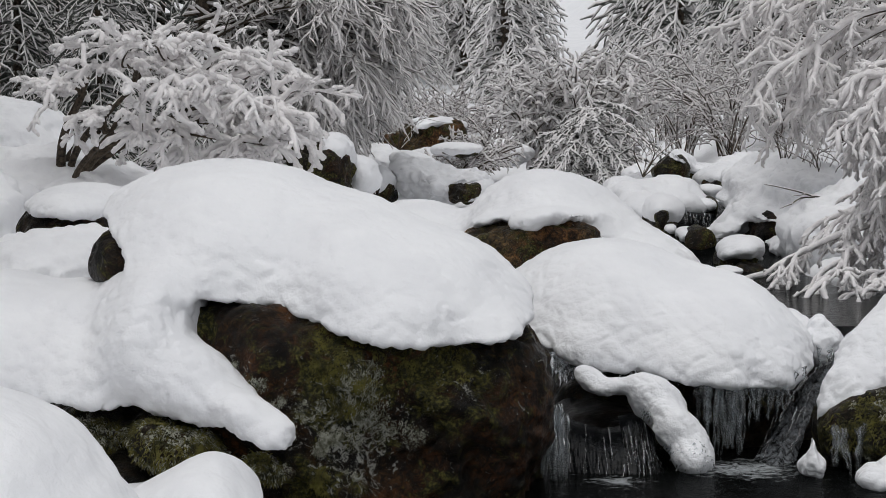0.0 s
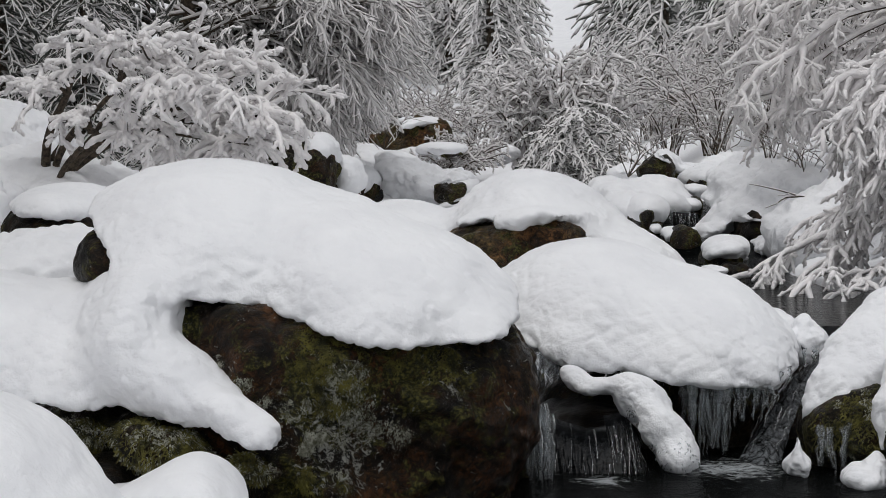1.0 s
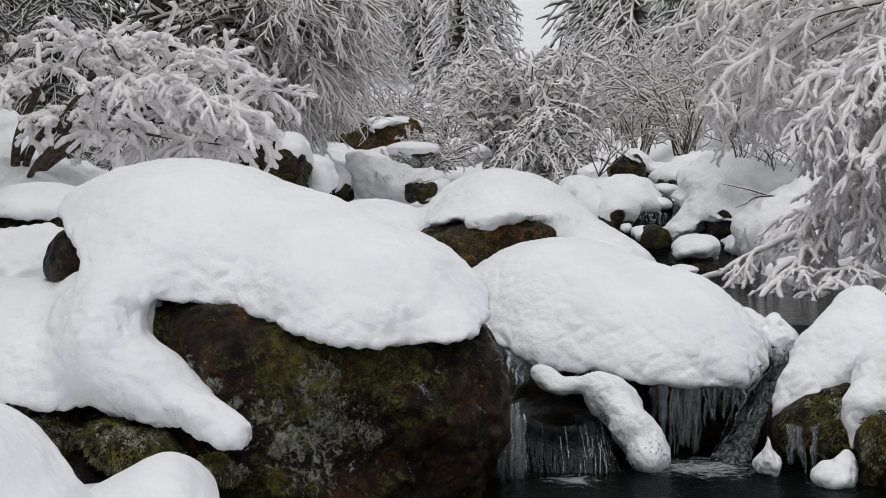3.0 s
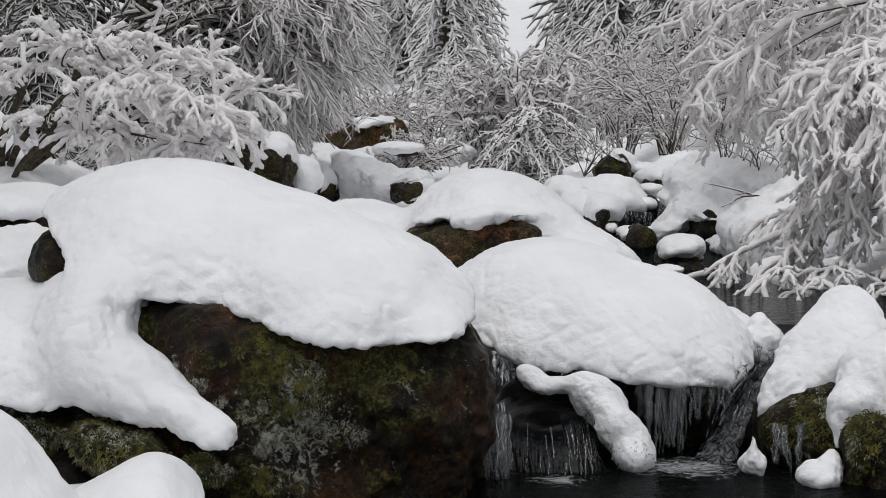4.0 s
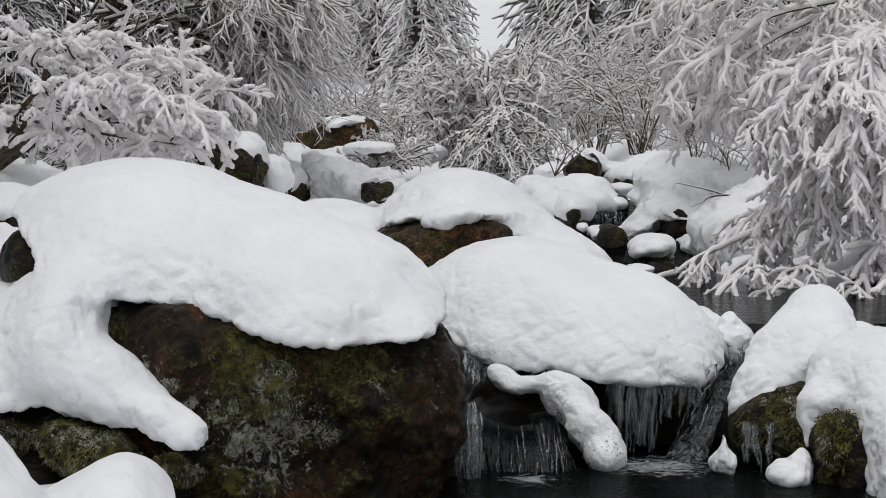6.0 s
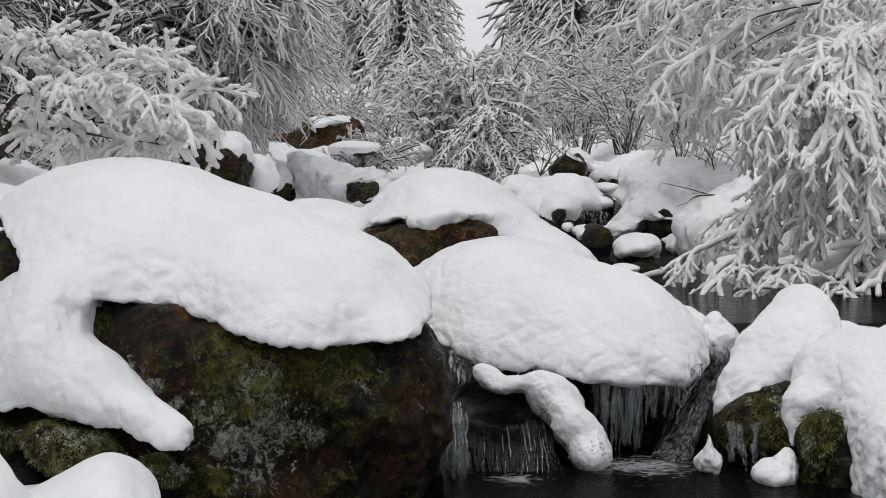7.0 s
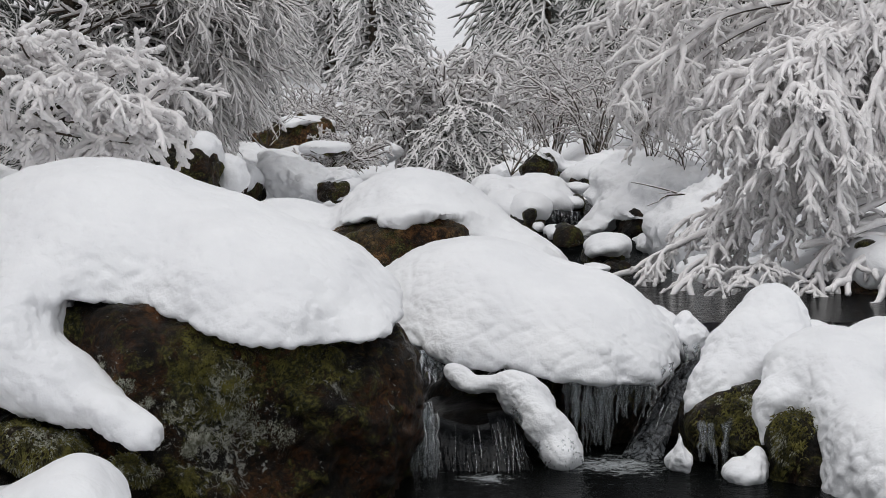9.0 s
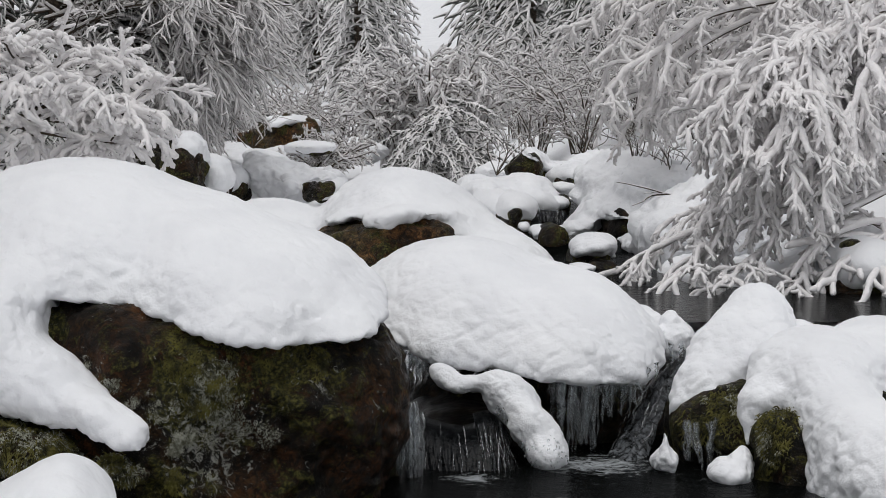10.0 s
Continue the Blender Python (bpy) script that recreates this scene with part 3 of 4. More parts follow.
bank_rock = thing("boulder", (1.7, 8.0, -0.076), "snow-buried rock beside the pool", "boulder", "boulders in the brook")
part("stone", bank_stone, ROCK, bank_rock, "dark mossy stone")
part("snow_cap", skin(body([(1.798, 8.3, 0.343, 0.252, 0.42, 0.207, 0), (2.125, 8.6, 0.333, 0.256, 0.5, 0.222, 0), (1.871, 7.7, 0.043, 0.23, 0.45, 0.282, 0), (1.798, 7.95, 0.213, 0.172, 0.35, 0.134, 35), (1.852, 8.9, 0.466, 0.068, 0.12, 0.053, 0)],
    chains=[[((1.601, 8.2, 0.383), 0.11), ((1.508, 8.05, 0.269), 0.055), ((1.47, 8, 0.133), 0.022)]], k=0.10), 0.0115, SNOW_LUMPS, 54, 0.35), SNOW, bank_rock, "deep smooth snow")
for ob, shape, at in ((right_rock, right_stone, [((1.426, 8.15, 0.266), 0.14), ((1.268, 8.2, 0.147), 0.08), ((1.45, 8.15, 0.154), 0.11)]), (bank_rock, bank_stone, [((1.547, 7.8, 0.241), 0.12), ((1.516, 7.8, 0.165), 0.09)])):
    add_tufts("moss", shape, at, 260, 0.020, 0.003, 7, MOSS, ob, "hanging olive moss")
    add_tufts("lichen", shape, at, 220, 0.012, 0.0028, 8, FROST, ob, "frosted tips of moss", 0.2)
# far boulder
boulder("distant brown boulder with a snow cap", (-1.034, 24, 0.826), body([(-0.916, 24, 1.085, 0.358, 0.5, 0.26, 0, 3.0), (-1.334, 23.8, 1.011, 0.174, 0.3, 0.181, -15, 2.6), (-1.122, 23.8, 1.011, 0.194, 0.3, 0.168, 0)], k=0.05), body([(-0.883, 24, 1.306, 0.299, 0.5, 0.072, 4), (-1.028, 23.9, 1.267, 0.156, 0.5, 0.052, -20), (-1.456, 24, 1.137, 0.104, 0.3, 0.039, -30)], k=0.06), ROCK_BROWN, step=0.018, seed=61, lumps=((0.25, 0.03, 2), (0.08, 0.02, 2)), stone_lumps=((0.3, 0.07, 3), (0.1, 0.04, 3)))

# ---- falls and ice ----
def hanging_water(name, label, edge, drop, count, seed, thick=0.006, back=0.12, lean=0.0):
    """Threads of water that run over an edge (two or more points) and fall to the height drop."""
    rng = np.random.default_rng(seed)
    e = curve(edge, 40)
    ob = thing(name, tuple(e[20]), label, "waterfall")
    lines, size = [], []
    for i in range(count):
        a = e[int(39 * rng.random())] + 0.012 * rng.normal(size=3)
        h = a[2] - drop
        start = 0.0 if rng.random() < 0.6 else rng.random() * 0.8
        end = 1.0 if rng.random() < 0.6 else start + (1 - start) * rng.random()
        q = np.linspace(start, end, 9)
        x = a[0] + lean * q + 0.0022 * np.cumsum(rng.normal(size=9))
        lines.append(np.stack((x, a[1] - back * np.sqrt(q), a[2] - h * q), 1))
        size.append(thick * (0.35 + rng.random() ** 2))
    q, across = np.linspace(0, 1, 26), np.linspace(0, 1, 130)
    lip = np.stack([np.interp(across * 39, np.arange(40), e[:, j]) for j in range(3)], -1)
    fold = np.stack(np.broadcast_arrays(across[:, None] * 26, 1.6 * q[None], 0.0), -1).reshape(-1, 3)
    fold = fbm(fold, 1.0, 3, seed).reshape(130, 26) * np.sqrt(q)
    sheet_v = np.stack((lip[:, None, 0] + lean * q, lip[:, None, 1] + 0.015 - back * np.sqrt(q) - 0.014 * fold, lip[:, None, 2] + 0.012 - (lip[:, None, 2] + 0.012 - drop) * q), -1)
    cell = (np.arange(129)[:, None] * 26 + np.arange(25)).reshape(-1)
    part("water_sheet", (sheet_v.reshape(-1, 3), np.stack((cell, cell + 26, cell + 27, cell + 1), 1)), CURTAIN, ob, "rippled sheet of falling water, coloured near-black for the hollow behind")
    for l, r in zip(lines, size):
        part("thread", tubes(l[None], r, 5, 0.7, 0, 0.35, rng), FALLING, ob)
    return ob


def icicles(label, tops, count, length, radius, seed):
    """A row of icicles of uneven length that hang along a line."""
    rng = np.random.default_rng(seed)
    e = curve(tops, 30)
    ob = thing("icicle_cluster", tuple(e[15]), label, "icicles")
    for i in range(count):
        a = e[min(29, int(30 * (i + rng.random()) / count))] + 0.02 * rng.normal(size=3) * (1, 1.5, 0.3)
        h = length * (0.45 + 0.6 * rng.random())
        q = np.linspace(0, 1, 12)
        l = np.stack((a[0] + 0.004 * np.cumsum(rng.normal(size=12)), a[1] + 0.003 * np.cumsum(rng.normal(size=12)), a[2] + 0.03 - (h + 0.03) * q), 1)
        part("icicle", tubes(l[None], radius * (0.45 + 1.1 * rng.random()), 7, 0.45, 0, 0.3, rng), ICE, ob)
    return ob


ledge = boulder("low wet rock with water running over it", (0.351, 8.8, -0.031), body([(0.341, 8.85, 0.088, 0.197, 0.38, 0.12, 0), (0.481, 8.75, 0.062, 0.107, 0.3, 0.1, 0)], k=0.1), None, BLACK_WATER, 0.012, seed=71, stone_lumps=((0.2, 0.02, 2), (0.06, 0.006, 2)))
boulder("black wet rock behind the falls", (0.931, 9.3, -0.113), body([(0.872, 9.5, -0.041, 0.773, 0.35, 0.335, 0) + (3.0,), (1.419, 9.7, 0.142, 0.184, 0.25, 0.242, 0), (1.666, 9.6, 0.129, 0.208, 0.2, 0.234, 0)], k=0.1), None, ROCK_DARK, 0.02, seed=72)
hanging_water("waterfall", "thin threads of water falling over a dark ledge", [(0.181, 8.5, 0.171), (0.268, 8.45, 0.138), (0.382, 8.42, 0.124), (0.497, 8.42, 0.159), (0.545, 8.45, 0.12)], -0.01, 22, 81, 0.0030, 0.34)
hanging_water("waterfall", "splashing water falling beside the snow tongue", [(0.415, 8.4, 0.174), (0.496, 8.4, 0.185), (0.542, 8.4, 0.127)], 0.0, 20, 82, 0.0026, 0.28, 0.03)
for at, reach in (((0.7, 8.15, 0.02), 0.08), ((0.619, 8.2, 0.068), 0.05), ((0.535, 8.3, 0.2), 0.05)):
    add_tufts("ice_fringe", tongue, [(at, reach)], 140, 0.008, 0.0035, 14, ICE, spill, "clear ice crystals on the rim")
# the chute between the two boulders
rng = np.random.default_rng(83)
chute = thing("waterfall", (1.145, 8.8, 0.066), "white water tumbling down a narrow dark chute", "waterfall")
spine = curve([(1.481, 9.6, 0.35), (1.35, 9.2, 0.283), (1.217, 8.9, 0.186), (1.107, 8.6, 0.073), (1.001, 8.3, -0.022)], 30)
spine = curve(spine, 120)
across = np.linspace(-1, 1, 24)
wide = 0.05 + 0.045 * np.arange(120) / 119
flow = np.arange(120)[None] / 119
cv = spine[None] + np.stack((across[:, None] * wide, 0 * across[:, None] * wide, 0.02 * across[:, None] - 0.03 * across[:, None] ** 2 + 0 * wide), -1)
streak = np.stack((across[:, None] * 2.2 + 0.6 * np.sin(9 * flow), flow * 5 + 0 * across[:, None], 0 * across[:, None] + 0 * flow), -1).reshape(-1, 3)
cv[..., 2] += (0.020 * fbm(streak, 0.5, 3, 9)).reshape(24, 120)
cv[..., 1] -= (0.020 * fbm(streak, 0.4, 3, 19)).reshape(24, 120)
ci = (np.arange(23)[:, None] * 120 + np.arange(119)).reshape(-1)
part("water_sheet", (cv.reshape(-1, 3), np.stack((ci, ci + 120, ci + 121, ci + 1), 1)), CHUTE, chute, "dark sliding water with white streaks")
for i in range(26):
    o = rng.normal(size=3) * (0.045, 0.02, 0.012)
    a, b = sorted(rng.integers(0, 120, 2))
    if 12 < b - a < 70:
        q = spine[a:b][np.linspace(0, b - a - 1, 8).astype(int)] + o + (0, -0.02, 0.012) + 0.005 * rng.normal(size=(8, 3))
        part("thread", tubes(q[None], 0.0026 * (0.4 + rng.random()), 5, 0.6, 0, 0.35, rng), FALLING, chute)
icicles("row of clear icicles under the snow cap", [(0.773, 8.58, 0.279), (0.853, 8.54, 0.27), (0.941, 8.58, 0.265)], 26, 0.27, 0.013, 91)
icicles("short icicles under the snow cap", [(0.959, 8.62, 0.321), (1.042, 8.6, 0.281), (1.129, 8.66, 0.307)], 18, 0.15, 0.011, 92)
icicles("broad icicles between two boulders", [(0.15, 8.9, 0.354), (0.198, 8.85, 0.35), (0.256, 8.85, 0.336)], 12, 0.10, 0.014, 93)
icicles("thick column of ice beside the boulder", [(0.109, 7.95, 0.235), (0.143, 7.95, 0.262), (0.184, 8, 0.193)], 16, 0.31, 0.014, 94)
icicles("frozen fringe along the lip of the snow cap", [(0.343, 8.62, 0.359), (0.506, 8.58, 0.331), (0.644, 8.56, 0.329), (0.761, 8.56, 0.31)], 22, 0.035, 0.008, 98)
icicles("glazed ice on the rim of the snow cap", [(0.974, 8.58, 0.265), (1.082, 8.6, 0.286), (1.16, 8.66, 0.35)], 16, 0.05, 0.010, 99)
hanging_water("waterfall", "small cascade between snowy stones", [(1.25, 15.35, 0.678), (1.345, 15.3, 0.672), (1.45, 15.35, 0.662)], 0.564, 30, 84, 0.006, 0.06)
icicles("clear icicles hanging from moss", [(1.245, 8.12, 0.159), (1.308, 8.1, 0.155), (1.371, 8.12, 0.17)], 9, 0.19, 0.010, 95)
icicles("frozen fringe on a snow knob", [(1.28, 9.1, 0.383), (1.325, 9.1, 0.351), (1.379, 9.1, 0.395)], 8, 0.05, 0.010, 96)
for label, e in (("small peaked snow knob above the falls", [(1.353, 9.2, 0.447, 0.05, 0.1, 0.085, -12), (1.381, 9.2, 0.409, 0.065, 0.1, 0.055, 10), (1.319, 9.2, 0.359, 0.035, 0.08, 0.065, -25)]), ("icy snow clot beside the chute", [(1.163, 8.1, 0.095, 0.024, 0.06, 0.066, -8), (1.143, 8.1, 0.05, 0.031, 0.06, 0.053, 20), (1.179, 8.1, 0.021, 0.022, 0.05, 0.035, 0)]),
        ("small lump of snow at the water", [(1.379, 7.9, 0.025, 0.069, 0.12, 0.047, 0), (1.431, 7.9, 0.069, 0.028, 0.07, 0.056, 0)]), ("snow ledge beside the pool", [(1.31, 9.8, 0.425, 0.112, 0.2, 0.058, 18)])):
    tagged(mesh_object("snow_lump", *skin(body(e, k=0.05), 0.006, ((0.10, 0.022, 2), (0.035, 0.009, 2)), 97, 0.5), SNOW), label, "snow lump", "small snow lumps")


# snowy stones along the brook
def snowy_stone(e, label, cover=0.75, mat=ROCK_DARK, step=0.022, seed=1, shift=0.35):
    """A stone with a snow cap that hides that share of it."""
    x, y, z, a, b, c, roll = e
    stone = body([(x, y, z, 0.92 * a, 0.9 * b, c, roll, 3.0)], k=0.05)
    low = z + c * (0.75 - 1.9 * cover)
    cap = body([(x, y - 0.03, z + shift * c, 1.12 * a, 1.2 * b, c * 0.95, roll)], k=0.05, cuts=[((x, y, low), (0.1 * math.sin(seed), 0.15, -1))], cut_k=0.04)
    return boulder(label, (x, y, z - c), stone, cap, mat, step, ((0.3, 0.05, 3), (0.09, 0.010, 2)), ((0.3, 0.05, 3), (0.1, 0.02, 3)), seed, "snowy stones along the brook")


for i, e in enumerate([(1.406, 13.2, 0.515, 0.154, 0.25, 0.107, -6), (1.196, 14.3, 0.538, 0.109, 0.22, 0.078, 10), (1.074, 14.6, 0.591, 0.036, 0.07, 0.04, 0), (1.022, 15, 0.686, 0.13, 0.3, 0.122, 12), (1.424, 15.9, 0.699, 0.073, 0.2, 0.056, 0), (1.572, 17.2, 0.772, 0.075, 0.2, 0.042, 0), (1.703, 17.8, 0.846, 0.145, 0.3, 0.092, -10), (1.288, 12.6, 0.459, 0.068, 0.15, 0.027, 0),
        (1.583, 18.6, 0.816, 0.111, 0.3, 0.081, 0), (1.464, 13.6, 0.48, 0.096, 0.2, 0.026, 0), (2.501, 11.7, 0.457, 0.127, 0.3, 0.095, 0), (2.739, 11.5, 0.505, 0.187, 0.35, 0.171, 0), (-1.553, 23.5, 0.933, 0.153, 0.3, 0.102, -20), (-1.098, 16.6, 0.826, 0.117, 0.3, 0.126, 30), (-0.897, 18, 0.962, 0.195, 0.3, 0.098, 10), (-1.203, 20, 0.912, 0.195, 0.3, 0.081, 0), (-0.518, 18.4, 1.081, 0.2, 0.3, 0.06, 0), (-0.324, 16.6, 0.803, 0.135, 0.3, 0.09, 0)]):
    snowy_stone(e, "dark wet stone half buried in fresh snow", (0.88, 0.85, 0.85, 0.78)[i % 4], ROCK, 0.016 if i < 12 else 0.022, seed=100 + i)
# the dark stone at (1.762, 14.75) stands for a shaded hollow under the bank
for i, (e, m) in enumerate([((1.019, 14.66, 0.679, 0.06, 0.1, 0.076, 15), ROCK), ((1.238, 14.2, 0.532, 0.05, 0.15, 0.058, 0), ROCK), ((1.762, 14.75, 0.586, 0.108, 0.25, 0.096, 0), ROCK_DARK), ((1.511, 14.6, 0.507, 0.158, 0.2, 0.036, -12), ROCK_DARK), ((1.288, 17.6, 0.905, 0.1, 0.25, 0.105, 25), ROCK), ((1.709, 17.7, 0.811, 0.125, 0.25, 0.067, -15), ROCK),
        ((1.485, 18.2, 0.809, 0.089, 0.2, 0.059, 0), ROCK), ((2.125, 14.9, 0.91, 0.073, 0.12, 0.028, 0), ROCK), ((0.947, 15.3, 0.684, 0.058, 0.15, 0.066, 30), ROCK_DARK), ((-1.138, 16.4, 0.824, 0.076, 0.25, 0.089, 20), ROCK_DARK), ((-0.393, 16.3, 0.801, 0.115, 0.3, 0.084, 0), ROCK), ((-1.392, 14.6, 1.074, 0.245, 0.4, 0.158, 28), ROCK), ((-1.277, 15, 0.931, 0.114, 0.3, 0.081, 28), ROCK),
        ((1.442, 12.9, 0.423, 0.077, 0.15, 0.031, 0), ROCK_DARK), ((2.562, 11.4, 0.404, 0.216, 0.3, 0.068, 0), ROCK_DARK)]):
    boulder("dark wet rock face under the snow, some standing for shaded hollows", (e[0], e[1], e[2] - e[5]), body([e + (2.6,)]), None, m, 0.013, seed=140 + i, stone_lumps=((0.3, 0.06, 3), (0.08, 0.03, 3)), group="dark rocks along the brook")
BANK_LUMPS = ((0.45, 0.06, 3), (0.15, 0.036, 3), (0.06, 0.010, 2))
for i, (label, blobs) in enumerate([
        ("uneven snow bank above the brook", [(1.8, 15.4, 0.868, 0.284, 0.5, 0.209, -14), (2.058, 15, 0.882, 0.305, 0.7, 0.236, 0), (1.551, 15, 0.617, 0.171, 0.3, 0.106, -28), (1.673, 15, 0.711, 0.183, 0.35, 0.146, -10), (1.775, 14.6, 0.674, 0.142, 0.22, 0.055, 8), (1.64, 15.2, 0.891, 0.124, 0.2, 0.099, 10), (1.875, 14.9, 0.797, 0.154, 0.22, 0.105, 20), (2.031, 14.5, 0.711, 0.157, 0.22, 0.118, 15), (1.519, 15.3, 0.78, 0.091, 0.15, 0.058, 0), (1.808, 14.1, 0.515, 0.153, 0.3, 0.069, 4), (1.461, 14.7, 0.581, 0.12, 0.22, 0.056, -15), (1.926, 14.6, 0.638, 0.135, 0.35, 0.206, 20), (2.017, 13.6, 0.599, 0.277, 0.6, 0.258, 0), (2.348, 13.6, 0.673, 0.406, 0.7, 0.332, 0), (2.096, 16.6, 0.961, 0.428, 0.6, 0.153, -8), (2.605, 15.6, 0.903, 0.508, 0.7, 0.254, 0)]),
        ("snow-covered stones beside the brook", [(1.248, 16.2, 0.787, 0.211, 0.45, 0.132, 12), (0.872, 16, 0.782, 0.239, 0.5, 0.13, 0), (1.298, 15.9, 0.712, 0.147, 0.3, 0.069, 10), (1.056, 15.2, 0.702, 0.124, 0.3, 0.099, 20), (0.912, 15.2, 0.702, 0.14, 0.3, 0.099, 20)]),
        ("snow heaped on rocks up the brook", [(1.345, 17.6, 1.029, 0.143, 0.28, 0.057, 30), (1.425, 18.2, 1.065, 0.118, 0.3, 0.069, 25), (1.566, 18.4, 0.912, 0.15, 0.35, 0.07, 20), (1.825, 18.4, 0.912, 0.21, 0.4, 0.075, 0), (2.068, 18.8, 0.926, 0.229, 0.4, 0.102, 0), (1.164, 19, 0.87, 0.18, 0.4, 0.082, 0)]),
        ("snowy bank at the edge of the pool", [(2.931, 11.9, 0.538, 0.29, 0.5, 0.21, 0), (2.771, 12.2, 0.616, 0.265, 0.4, 0.149, -12), (2.28, 12.4, 0.4, 0.303, 0.3, 0.074, 0), (2.042, 12.6, 0.418, 0.239, 0.3, 0.102, 0)]),
        ("frosted rock under a snow blanket", [(-0.738, 16.8, 0.873, 0.2, 0.4, 0.164, 15), (-0.889, 16.9, 0.952, 0.119, 0.35, 0.11, 25), (-0.423, 16.6, 0.88, 0.18, 0.42, 0.072, 0), (-0.591, 16.5, 0.82, 0.134, 0.35, 0.081, 30)]),
        ("snow heaped below the distant boulder", [(-0.997, 20, 0.966, 0.314, 0.5, 0.087, -12), (-0.78, 21.5, 0.968, 0.315, 0.5, 0.082, 0), (-1.179, 19, 0.973, 0.232, 0.5, 0.093, 15), (-0.25, 21, 1.012, 0.399, 0.5, 0.114, 0)]),
        ("smooth snow heaped round the foot of a shrub", [(-2.522, 12.5, 0.97, 0.373, 0.5, 0.163, 8), (-2.986, 12.6, 1.001, 0.376, 0.5, 0.171, 0), (-2.623, 12.1, 0.912, 0.246, 0.3, 0.112, 0)]),
        ("snowy slope behind the shrub", [(-3.329, 13.6, 1.207, 0.442, 0.7, 0.295, 4), (-3.08, 13.8, 1.13, 0.337, 0.6, 0.15, 14), (-2.91, 11.6, 0.781, 0.236, 0.5, 0.299, 12)]),
        ("snow lying over a rock under the shrubs", [(-1.25, 14.6, 1.165, 0.059, 0.3, 0.111, -28), (-1.094, 15, 0.963, 0.106, 0.3, 0.146, -28), (-1.449, 14.7, 1.211, 0.12, 0.35, 0.04, 20)])]):
    tagged(mesh_object("snow_bank", *skin(body(blobs, k=(0.07, 0.10, 0.10)[i] if i < 3 else 0.05 if i == 8 else 0.13), 0.018, BANK_LUMPS if i != 4 else ((0.2, 0.05, 3), (0.07, 0.03, 3)), 60 + i, 0.7), SNOW), label, "snow bank", "snow banks", "structure")


# ---- trees ----
def snowy(ob, levels, wood, snow, rng, lift=0.85, lump=0.22, sides=5, bark=BARK, names=("limb", "branchwork", "snow_load"), first_snow=0, tip=0.6, dark=None, load=TWIG_SNOW):
    """Wood and snow on a tree's branches: levels of lines, with a radius of wood and of snow for each."""
    for i, line in enumerate(levels[0]):
        limb = part(names[0], tubes(line[None], wood[0], 7), bark, ob)
        part(names[2], tubes(line[None, first_snow:], snow[0], sides, 0.6, lift, lump, rng), load, limb, "snow lying along the limb")
    if len(levels) > 1:
        tagged(part(names[1], join(*[tubes(l, r, 3) for l, r in zip(levels[1:], wood[1:]) if r]), dark or FROSTED_BARK, ob), kind="stuff")
    tagged(part(names[2], join(*[tubes(l, r * (0.65 + 0.7 * rng.random(len(l))), sides, tip, lift, lump, rng) for l, r in zip(levels[1:], snow[1:])]), load, ob, "thick white snow load"), kind="stuff")


def shrub(label, base, limbs, plan, wood, snow, seed, n=14, **kw):
    rng = np.random.default_rng(seed)
    ob = thing("snowy_shrub", base, label, "shrub")
    base_lines = np.stack([curve(l, n) for l in limbs])
    sway = np.linspace(0, 1, n)[None, :, None] * 0.02 * np.stack([fbm(base_lines.reshape(-1, 3) + 7 * j, 0.16, 2, seed + j).reshape(base_lines.shape[:2]) for j in range(3)], -1)
    levels = [base_lines + sway]
    for p in plan:
        levels.append(sprout(levels[-1], rng=rng, **p))
    snowy(ob, levels, wood, snow, rng, **kw)
    return ob


rng = np.random.default_rng(12)
root = np.array((-2.659, 12.2, 1.02))
hubs = [(-2.532, 12.1, 1.524), (-2.33, 11.9, 1.442), (-2.122, 11.9, 1.339), (-2.241, 12.3, 1.576), (-1.994, 12.2, 1.393), (-2.293, 11.7, 1.299)]
forks = [(-2.673, 12, 1.539), (-2.476, 12, 1.701), (-2.231, 11.9, 1.698), (-2.023, 12.1, 1.719), (-1.75, 11.8, 1.696), (-1.57, 12, 1.604), (-1.401, 11.8, 1.442), (-1.604, 12, 1.361), (-1.754, 11.6, 1.441), (-1.971, 11.5, 1.503), (-1.866, 11.8, 1.266), (-2.085, 11.6, 1.284), (-2.366, 11.6, 1.394), (-1.483, 11.8, 1.234)]
ends = [(-2.899, 12.2, 1.574), (-2.655, 11.7, 1.441), (-2.766, 12.5, 1.696), (-2.407, 11.8, 1.861), (-2.62, 12.3, 1.774), (-2.22, 11.6, 1.81), (-2.08, 11.6, 1.769), (-2.053, 12, 1.878), (-1.971, 12.4, 1.85), (-1.734, 11.7, 1.844), (-1.62, 12.1, 1.785), (-1.415, 11.8, 1.702), (-1.305, 12.2, 1.646), (-1.126, 11.7, 1.52), (-1.288, 12.4, 1.393), (-1.125, 11.8, 1.212), (-1.254, 11.6, 1.143),
    (-1.472, 12.1, 1.109), (-1.54, 11.5, 1.105), (-1.693, 11.7, 1.157), (-1.914, 12.2, 1.119), (-1.975, 11.5, 1.177), (-2.221, 11.9, 1.178), (-2.317, 11.5, 1.27), (-2.484, 11.7, 1.236), (-1.707, 11.4, 1.563), (-1.262, 11.4, 1.286), (-1.847, 11.3, 1.364), (-2.12, 11.3, 1.532), (-1.554, 11.4, 1.471)]
limbs = []
